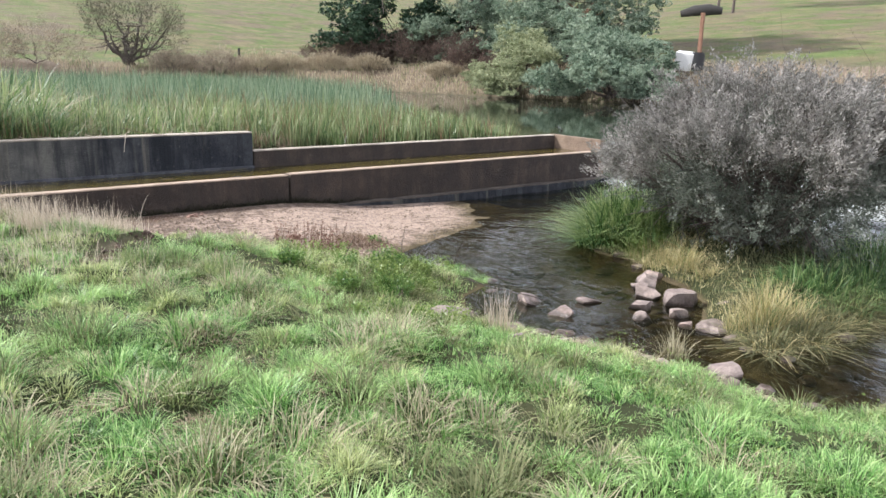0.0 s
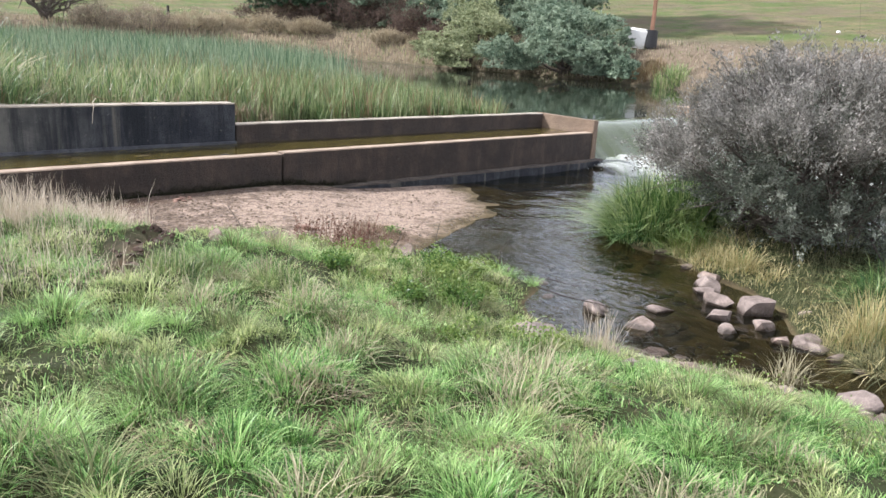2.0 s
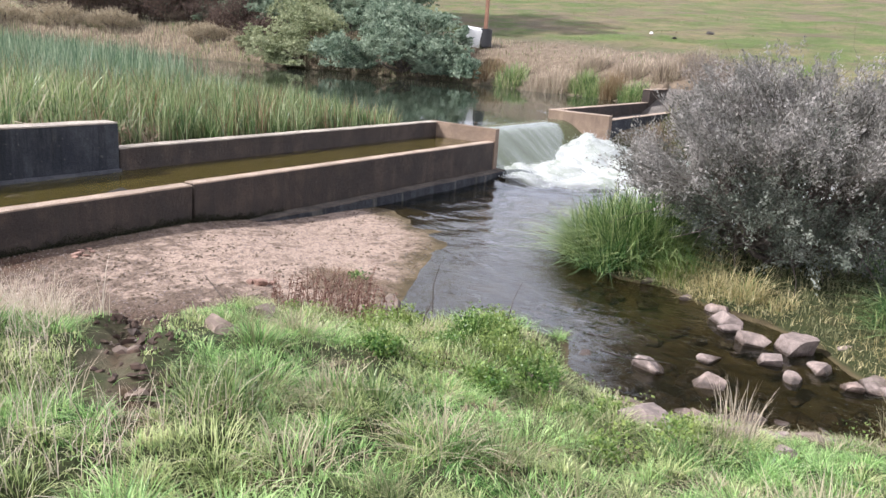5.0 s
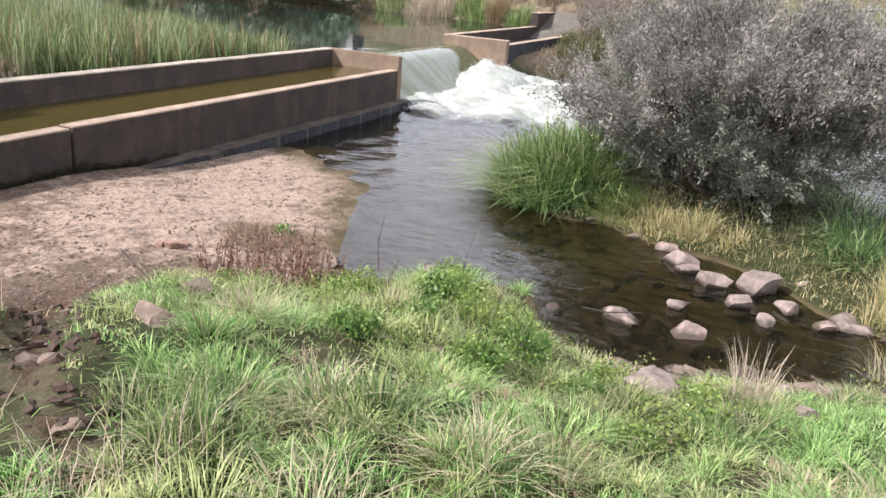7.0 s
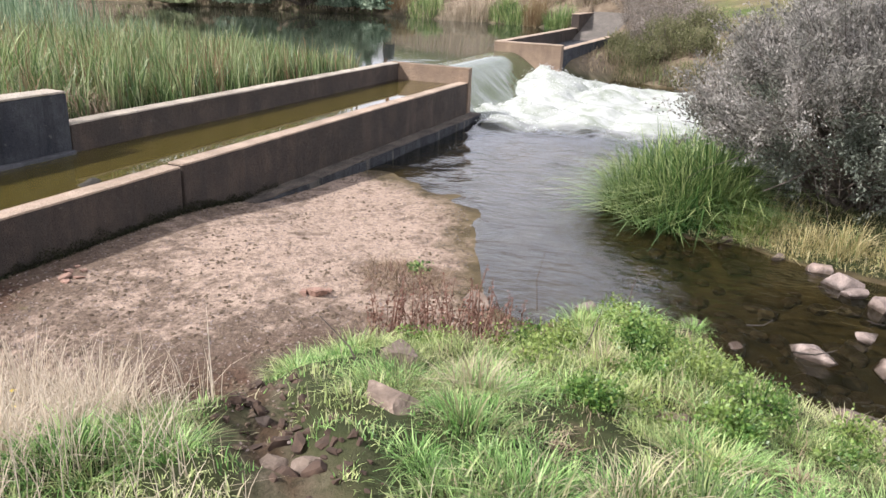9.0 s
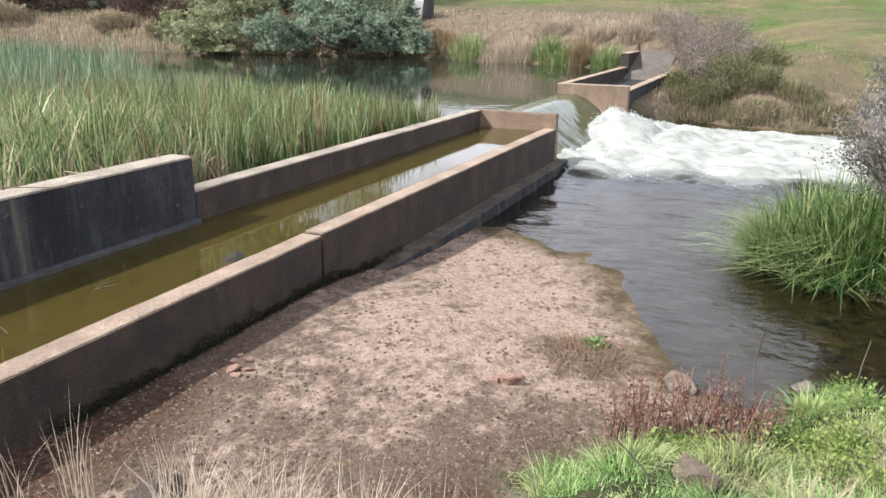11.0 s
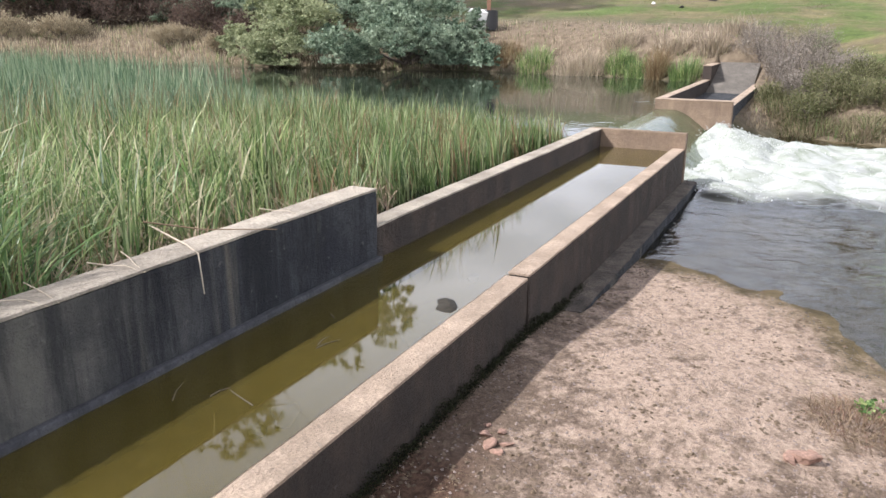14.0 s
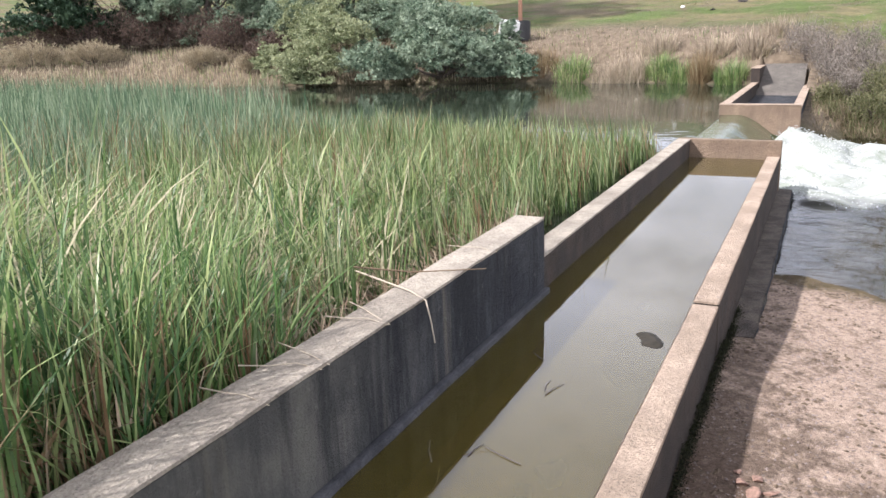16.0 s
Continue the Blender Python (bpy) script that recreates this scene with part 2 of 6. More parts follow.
def ground_material():
    """Grassy soil, bare gravelly sand by the trough, mud at the waterlines, pasture on the far hill."""
    m, n, l, b = mat_new("ground")
    p = position(n, l)
    sep = n.new("ShaderNodeSeparateXYZ")
    l.new(p, sep.inputs[0])
    att = n.new("ShaderNodeVertexColor")
    att.layer_name = "cover"
    sc = n.new("ShaderNodeSeparateColor")
    l.new(att.outputs["Color"], sc.inputs[0])
    big, mid = noise_node(n, l, 0.35, 5, 0.6, p), noise_node(n, l, 3.2, 6, 0.65, p)
    fine, grit = noise_node(n, l, 24, 6, 0.7, p), noise_node(n, l, 130, 3, 0.6, p)
    soil = ramp(n, l, mid, [(0.3, (0.022, 0.03, 0.012)), (0.55, (0.04, 0.048, 0.018)), (0.8, (0.085, 0.066, 0.04))])
    sand = ramp(n, l, fine, [(0.28, (0.19, 0.142, 0.114)), (0.5, (0.365, 0.282, 0.228)), (0.75, (0.50, 0.405, 0.33))])
    sand = blend(n, l, 0.6, sand, ramp(n, l, grit, [(0.3, (0.28, 0.27, 0.26)), (0.7, (0.7, 0.68, 0.66))]), "OVERLAY")
    dirt = blend(n, l, 0.5, ramp(n, l, fine, [(0.3, (0.05, 0.034, 0.025)), (0.7, (0.145, 0.105, 0.078))]), ramp(n, l, grit, [(0.3, (0.3, 0.3, 0.3)), (0.7, (0.7, 0.7, 0.7))]), "OVERLAY")
    wash = noise_node(n, l, 7.0, 9, 0.75, position(n, l, (1.0, 1.4, 1.0)), 0.2)
    grime = math_node(n, l, "ADD", math_node(n, l, "MULTIPLY", mid, 0.45), math_node(n, l, "MULTIPLY", wash, 0.55))
    grime = math_node(n, l, "ADD", grime, math_node(n, l, "MULTIPLY", sc.outputs["Blue"], 0.13))
    sand = blend(n, l, math_node(n, l, "MULTIPLY", band(n, l, grime, 0.475, 0.64), 0.85), sand, dirt)
    lichen = math_node(n, l, "MULTIPLY", band(n, l, noise_node(n, l, 2.0, 8, 0.75, p), 0.60, 0.72), 0.5)
    sand = blend(n, l, lichen, sand, (0.16, 0.15, 0.06))
    past = blend(n, l, band(n, l, big, 0.40, 0.62), (0.08, 0.11, 0.036), (0.14, 0.12, 0.072))
    past = blend(n, l, 0.7, past, ramp(n, l, mid, [(0.3, (0.33, 0.35, 0.31)), (0.7, (0.66, 0.64, 0.6))]), "OVERLAY")
    past = blend(n, l, math_node(n, l, "MULTIPLY", band(n, l, noise_node(n, l, 0.16, 8, 0.7, p, 0.8), 0.48, 0.60), 0.85), past, (0.125, 0.095, 0.07))
    clump = noise_node(n, l, 0.55, 9, 0.78, position(n, l, (1.6, 0.7, 1)), 0.4)
    past = blend(n, l, 0.75, past, ramp(n, l, clump, [(0.36, (0.36, 0.35, 0.32)), (0.5, (0.5, 0.51, 0.47)), (0.64, (0.66, 0.68, 0.57))]), "OVERLAY")
    bank = ramp(n, l, mid, [(0.3, (0.085, 0.065, 0.046)), (0.7, (0.23, 0.18, 0.13))])
    sand = blend(n, l, math_node(n, l, "MULTIPLY", band(n, l, sc.outputs["Blue"], 0.95, 1.6), 0.97), sand, ramp(n, l, fine, [(0.35, (0.038, 0.021, 0.014)), (0.7, (0.135, 0.08, 0.055))]))
    c = blend(n, l, sc.outputs["Red"], soil, sand)
    c = blend(n, l, sc.outputs["Green"], c, past)
    c = blend(n, l, att.outputs["Alpha"], bank, c)
    bed = ramp(n, l, mid, [(0.3, (0.05, 0.039, 0.021)), (0.7, (0.145, 0.112, 0.062))])
    wet = band(n, l, math_node(n, l, "ADD", sep.outputs["Z"], math_node(n, l, "MULTIPLY", mid, 0.08)), -0.150, -0.178)
    c = blend(n, l, wet, c, bed)
    l.new(c, b.inputs["Base Color"])
    b.inputs["Roughness"].default_value = 0.95
    b.inputs["Specular IOR Level"].default_value = 0.2
    hgt = math_node(n, l, "ADD", math_node(n, l, "MULTIPLY", grit, 0.25), math_node(n, l, "ADD", fine, mid))
    bump(n, l, b, hgt, 0.8, 0.03)
    return m


M_GROUND = ground_material()


def water_material(name, murk, tint, clear, wave, wave2, strength, rough=0.03, stretch=(1, 1, 1), foam=None, ior=1.33):
    """Murky water: body colour and see-through mixed, with gloss by Fresnel and rippled by noise."""
    m, n, l, b = mat_new(name)
    n.remove(b)
    p = position(n, l, stretch)
    h = math_node(n, l, "ADD", noise_node(n, l, wave, 3, 0.55, p, 0.6), math_node(n, l, "MULTIPLY", noise_node(n, l, wave2, 3, 0.5, p, 0.4), 0.45))
    bp = n.new("ShaderNodeBump")
    bp.inputs["Strength"].default_value, bp.inputs["Distance"].default_value = strength, 0.05
    l.new(h, bp.inputs["Height"])
    dif, tra, glo = n.new("ShaderNodeBsdfDiffuse"), n.new("ShaderNodeBsdfTransparent"), n.new("ShaderNodeBsdfGlossy")
    dif.inputs["Color"].default_value, tra.inputs["Color"].default_value = (*murk, 1), (*tint, 1)
    glo.inputs["Roughness"].default_value = rough
    glo.inputs["Color"].default_value = (0.95, 0.97, 1, 1)
    body, top, fr = n.new("ShaderNodeMixShader"), n.new("ShaderNodeMixShader"), n.new("ShaderNodeFresnel")
    body.inputs["Fac"].default_value = clear
    fr.inputs["IOR"].default_value = ior
    if strength:
        for s in (glo, fr):
            l.new(bp.outputs["Normal"], s.inputs["Normal"])
    l.new(dif.outputs["BSDF"], body.inputs[1])
    l.new(tra.outputs["BSDF"], body.inputs[2])
    l.new(fr.outputs["Fac"], top.inputs["Fac"])
    l.new(body.outputs["Shader"], top.inputs[1])
    l.new(glo.outputs["BSDF"], top.inputs[2])
    out = top.outputs["Shader"]
    if foam:
        f = n.new("ShaderNodeBsdfDiffuse")
        spray = noise_node(n, l, 1.5, 6, 0.62, position(n, l, (0.8, 1, 1.4)), 1.2)
        l.new(ramp(n, l, spray, [(0.32, (0.22, 0.25, 0.205)), (0.46, (0.322, 0.345, 0.316)), (0.64, (0.412, 0.428, 0.425))]), f.inputs["Color"])
        fb = n.new("ShaderNodeBump")
        fb.inputs["Strength"].default_value, fb.inputs["Distance"].default_value = 0.3, 0.10
        l.new(spray, fb.inputs["Height"])
        l.new(fb.outputs["Normal"], f.inputs["Normal"])
        att = n.new("ShaderNodeVertexColor")
        att.layer_name = "foam"
        fm = n.new("ShaderNodeMixShader")
        churn = noise_node(n, l, 2.0, 5, 0.6, position(n, l, (1, 0.6, 1)), 1.0)
        k = math_node(n, l, "SUBTRACT", math_node(n, l, "ADD", att.outputs["Color"], math_node(n, l, "MULTIPLY", churn, 0.5)), 0.25)
        l.new(band(n, l, k, foam[0], foam[1]), fm.inputs["Fac"])
        l.new(out, fm.inputs[1])
        l.new(f.outputs["BSDF"], fm.inputs[2])
        out = fm.outputs["Shader"]
    l.new(out, n["Material Output"].inputs["Surface"])
    return m


M_STREAM = water_material("stream_water", (0.02, 0.021, 0.014), (0.60, 0.57, 0.41), 0.80, 2.4, 9.0, 0.5, 0.05, (1.0, 0.5, 1), (0.1, 0.9), 1.31)
M_POOL = water_material("pool_water", (0.022, 0.028, 0.018), (0.2, 0.2, 0.1), 0.15, 1.2, 4.0, 0.06, 0.03, (1, 1, 1))
M_TROUGH_WATER = water_material("trough_water", (0.125, 0.098, 0.024), (0.72, 0.60, 0.26), 0.55, 0.6, 2.2, 0.0, 0.03, ior=1.52)
M_SHEET = water_material("weir_sheet_water", (0.10, 0.125, 0.06), (0.6, 0.65, 0.4), 0.25, 1.5, 6.0, 0.12, 0.06, (2.0, 0.4, 1), (0.35, 0.75))


def plain(name, colour, rough=0.8, var=0.25, scale=20, metal=0.0):
    m, n, l, b = mat_new(name)
    f = noise_node(n, l, scale, 5, 0.65, position(n, l))
    lo, hi = tuple(c * (1 - var) for c in colour), tuple(min(1, c * (1 + var)) for c in colour)
    l.new(ramp(n, l, f, [(0.3, lo), (0.7, hi)]), b.inputs["Base Color"])
    b.inputs["Roughness"].default_value, b.inputs["Metallic"].default_value = rough, metal
    bump(n, l, b, f, 0.3, 0.01)
    return m


M_WHITE = plain("white_painted_metal", (0.72, 0.72, 0.70), 0.5, 0.12)
M_BLACK = plain("black_plastic", (0.02, 0.02, 0.022), 0.5, 0.3)
M_SPRAY = plain("white_spray", (0.48, 0.50, 0.49), 0.6, 0.1)
M_SILT = plain("olive_silt", (0.12, 0.088, 0.034), 0.95, 0.35, 3)
M_CRACK = plain("dark_joint_filler", (0.03, 0.028, 0.025), 0.9)


# ---- mesh helpers ----
RNG = np.random.default_rng(7)


def mesh_of(name, verts, polys, material, smooth=False):
    """A mesh from a vertex array and a list of index arrays of equal-sided faces."""
    me = bpy.data.meshes.new(name)
    verts = np.asarray(verts, dtype=np.float32)
    polys = [np.asarray(q, dtype=np.int32) for q in polys if len(q)]
    me.vertices.add(len(verts))
    me.vertices.foreach_set("co", verts.ravel())
    loops = np.concatenate([q.ravel() for q in polys])
    sizes = np.concatenate([np.full(len(q), q.shape[1], dtype=np.int32) for q in polys])
    me.loops.add(len(loops))
    me.loops.foreach_set("vertex_index", loops)
    me.polygons.add(len(sizes))
    me.polygons.foreach_set("loop_start", np.concatenate(([0], np.cumsum(sizes)[:-1])).astype(np.int32))
    me.polygons.foreach_set("use_smooth", np.full(len(sizes), smooth))
    me.update(calc_edges=True)
    me.materials.append(material)
    return me


def thing(name, label, category, group="", kind="", data=None, at=None):
    ob = new(name, data)
    if at is not None:
        ob.matrix_basis = at if isinstance(at, Matrix) else Matrix.Translation(at)
    return tagged(ob, label, category, group, kind)


def child(name, me, parent, label=""):
    ob = new(name, me)
    ob.parent = parent
    if label:
        tagged(ob, label)
    return ob


def part(name, bm, material, parent, label=""):
    me = bpy.data.meshes.new(name)
    bm.to_mesh(me)
    bm.free()
    me.materials.append(material)
    return child(name, me, parent, label)


def fbm(x, y, scale, octaves=4, seed=0.0):
    """Smooth noise from sums of turned sines, about -1 to 1."""
    out = np.zeros(np.broadcast(x, y).shape)
    a, f = 1.0, 1.0 / scale
    for i in range(octaves):
        for k in range(3):
            th = 1.3 * i + 2.1 * k + seed
            out += a / 3 * np.sin((x * np.cos(th) + y * np.sin(th)) * f * 6.28 * (0.8 + 0.23 * k) + 1.7 * k + 3.1 * i + seed * 5)
        a *= 0.5
        f *= 1.93
    return out / 1.3


def inside(px, py, poly):
    c = np.zeros(px.shape, dtype=bool)
    for (x0, y0), (x1, y1) in zip(poly, poly[1:] + poly[:1]):
        if y0 != y1:
            c ^= ((y0 > py) != (y1 > py)) & (px < (x1 - x0) * (py - y0) / (y1 - y0) + x0)
    return c


def signed(px, py, poly):
    """Distance to the outline of poly, positive inside."""
    d = np.full(px.shape, 1e9)
    for (x0, y0), (x1, y1) in zip(poly, poly[1:] + poly[:1]):
        ex, ey = x1 - x0, y1 - y0
        t = np.clip(((px - x0) * ex + (py - y0) * ey) / (ex * ex + ey * ey), 0, 1)
        d = np.minimum(d, np.hypot(px - x0 - t * ex, py - y0 - t * ey))
    return np.where(inside(px, py, poly), d, -d)


def smooth01(v, lo, hi):
    t = np.clip((v - lo) / (hi - lo), 0, 1)
    return t * t * (3 - 2 * t)


# ---- plan of the place ----
STREAM_Z, POOL_Z, TROUGH_Z = -0.22, 0.66, 0.455
NEAR_BANK = [(3.4, 3.0), (3.4, -0.45), (3.1, -1.05), (2.7, -1.75), (2.3, -2.2), (1.2, -2.65), (0.5, -2.97), (-0.2, -3.28), (-0.45, -3.75),
             (0.1, -4.3), (0.15, -5.0), (-0.45, -5.25), (-0.92, -5.85), (-0.8, -6.4), (-0.54, -6.9), (-0.3, -7.4), (-0.2, -7.85), (-0.14, -8.3),
             (-0.15, -9.2), (0.6, -9.5), (1.5, -11), (3, -16), (8, -40), (8, -120), (-250, -120), (-250, 3.0)]
SAND = [(-4.5, 3.0), (-4.3, -1.2), (-3.9, -2.2), (-3.2, -2.5), (-2.6, -2.65), (-2.0, -2.78), (-1.5, -3.02), (-1.15, -3.35), (-1.0, -3.7), (-0.6, -3.95), (4, -3.9), (4, 3.0)]
MUD = [(-2.6, -2.4), (-2.72, -2.95), (-3.08, -3.3), (-3.4, -3.55), (-3.72, -4.0), (-3.85, -4.5), (-4.25, -4.4), (-4.15, -3.95), (-3.75, -3.5), (-3.32, -3.1), (-3.0, -2.4)]
ISLAND = [(4.3, -3.3), (3.4, -3.72), (2.7, -4.2), (2.45, -4.6), (2.5, -5.2), (2.15, -5.75), (2.0, -6.4), (1.7, -6.9), (1.1, -7.3), (0.75, -7.9), (0.7, -8.35),
          (1.5, -8.4), (3.0, -8.4), (4.6, -8.1), (5.9, -7.0), (6.3, -5.6), (5.9, -4.3), (5.2, -3.5)]
FAR_LAND = [(14.6, 0.1), (15.2, -0.7), (16.5, -1.0), (15.6, -2.4), (15.3, -3.7), (16.1, -5.9), (16.8, -8), (18, -12), (20, -20), (25, -120), (600, -120), (600, 600), (-250, 600),
            (-250, 46), (-30, 42), (0, 40), (10, 36.5), (18, 31.5), (21, 28.5), (22.8, 23), (23.3, 20), (24.3, 16), (25, 11), (24.7, 7.5), (24.2, 4.5), (23.4, 3.0), (22.9, 1.7), (21.5, 1.2), (20, 0.4)]
MARSH = [(-250, 1.5), (6.9, 1.5), (7.1, 2.1), (7.2, 3.5), (7.6, 5.5), (8.3, 8), (9.6, 11), (12, 15), (14, 20), (15, 26), (16, 33), (10, 37), (0, 41), (-250, 47)]


def ground_height(x, y):
    """Height of the land and the beds, and the land distances it came from."""
    dn, di, df, dm = signed(x, y, NEAR_BANK), signed(x, y, ISLAND), signed(x, y, FAR_LAND), signed(x, y, MARSH)
    ds = signed(x, y, SAND)
    bed = np.where(y > 0.8, 0.1, -0.52) + 0.04 * fbm(x, y, 1.2)
    grass = STREAM_Z + 0.27 * np.minimum(dn, 2.4) + 0.085 * np.clip(dn - 2.4, 0, 4) + 0.03 * np.clip(dn - 6.4, 0, 60)
    grass = grass + smooth01(dn, 0, 1) * (0.06 * fbm(x, y, 1.7) + 0.05 * fbm(x, y, 0.75, 3, 1.0) + 0.045 * fbm(x, y, 0.5, 3, 2.0))
    sand = STREAM_Z + np.minimum(0.05 * dn, 0.16) + 0.11 * smooth01(-x, -1.6, 0.4) * smooth01(dn, 0, 2.2) + 0.006 * fbm(x, y, 0.9) * smooth01(dn, 0, 0.5)
    near = sand + (grass - sand) * smooth01(-ds, -0.15, 0.7)
    near = np.minimum(near, 0.36 + 0.3 * np.clip(-0.3 - y, 0, 9))
    near = near + smooth01(signed(x, y, MUD), -0.15, 0.15) * (0.06 * fbm(x, y, 0.36, 4, 5.0) - 0.07)
    zi = STREAM_Z + 0.30 * np.minimum(di, 1.0) + 0.03 * fbm(x, y, 0.8) * smooth01(di, 0, 0.4)
    base = STREAM_Z + (POOL_Z - STREAM_Z) * smooth01(y, -1.5, 1.2)
    steep = 0.36 + 0.19 * smooth01(y, -2, 3)
    rise = np.logaddexp(((x - 25) + 0.05 * (y - 10)) / 4, (y - 48) / 4) * 4
    hill = 1.95 + 0.14 * np.logaddexp(rise / 3, 0) * 3 + 0.12 * fbm(x, y, 9) + smooth01(df, 8, 60) * 0.6 * fbm(x, y, 60, 2)
    bank = base + steep * df + smooth01(df, 0.3, 3) * 0.12 * fbm(x, y, 3)
    zf = -0.35 * np.logaddexp(-bank / 0.35, -hill / 0.35)
    zf = np.where(df < 1.5, np.minimum(zf + 0.02, bank), zf)
    zm = POOL_Z - 0.1 + 0.5 * np.minimum(dm, 0.15) + 0.32 * smooth01(-x, 2.0, 5.5) + 0.03 * fbm(x, y, 0.9)
    z = np.maximum.reduce([np.where(dn > -2, near, -9), np.where(di > -2, zi, -9), np.where(df > -2, zf, -9), np.where(dm > -0.6, zm, -9), bed])
    box1 = (y > 0.09) & (y < 1.53) & (x > -9.08) & (x < 7.9)
    box2 = (y > 0.02) & (y < 1.6) & (x > 14.1) & (x < 24.65)
    return np.where(box1, -0.3, np.where(box2, np.minimum(z, -0.1), z)), dn, ds, df


def ground_z(x, y):
    return ground_height(np.asarray(x, dtype=float), np.asarray(y, dtype=float))[0]


def spaced(stops):
    out = [stops[0][0]]
    for (a, s), (b_, e) in zip(stops, stops[1:]):
        while out[-1] + s < b_ - 1e-6:
            out.append(out[-1] + s)
            s = s + (e - s) * 0.09
        out.append(b_)
    return np.array(out)


def grid_mesh(name, xs, ys, z, material, smooth=True):
    nx, ny = len(xs), len(ys)
    gx, gy = np.meshgrid(xs, ys)
    idx = np.arange(nx * ny).reshape(ny, nx)
    q = np.stack([idx[:-1, :-1], idx[:-1, 1:], idx[1:, 1:], idx[1:, :-1]], -1).reshape(-1, 4)
    return mesh_of(name, np.stack([gx, gy, z], -1).reshape(-1, 3), [q], material, smooth)


def build_ground():
    xs = spaced([(-250, 40), (-12, 0.3), (-8, 0.09), (4, 0.1), (8, 0.25), (28, 0.5), (60, 6), (600, 40)])
    ys = spaced([(-120, 20), (-16, 0.5), (-10.5, 0.1), (0.0, 0.1), (0.07, 0.04), (0.11, 0.04), (1.51, 0.3), (1.55, 0.04), (1.65, 0.1), (6, 0.3), (40, 0.9), (80, 8), (600, 40)])
    gx, gy = np.meshgrid(xs, ys)
    z, dn, ds, df = ground_height(gx, gy)
    me = grid_mesh("ground", xs, ys, z, M_GROUND)
    lay = me.color_attributes.new("cover", "FLOAT_COLOR", "POINT")
    mud = smooth01(signed(gx, gy, MUD) + 0.2 * fbm(gx, gy, 0.6), -0.05, 0.3)
    red = smooth01(ds + 0.22 * fbm(gx, gy, 0.8) + 0.12 * fbm(gx, gy, 0.25), -0.1, 0.2) * (gy < 0.3)
    green = np.where(gy < -1.5, smooth01(df + 0.5 * fbm(gx, gy, 1.6, 3), 1.6, 3.2), smooth01(df, 4.5, 8)) * (df > 0) * (1 - 0.9 * smooth01(-np.hypot((gx - 21.5) / 2.2, (gy + 7.6) / 1.2) + 0.3 * fbm(gx, gy, 1.5, 3), -1.0, -0.6))
    blue = np.maximum((0.8 * smooth01(-ds, -1.3, 0.1) + 0.8 * smooth01(-gx + 0.5 * fbm(gx, gy, 1.3, 3), 0.5, 2.6) + 0.8 * smooth01(gy + 0.15 * fbm(gx, gy, 0.9, 3), -0.95, -0.3) * smooth01(-gx, -3, 0.5)) * red, mud * 2.2)
    red = np.maximum(red, mud)
    alpha = 1 - smooth01(df, -0.5, 0.5) * (1 - green)
    lay.data.foreach_set("color", np.stack([red, green, blue, alpha], -1).astype(np.float32).ravel())
    return thing("ground", "grassy stream bank, bare gravel apron and rising pasture", "ground", kind="structure", data=me)


build_ground()


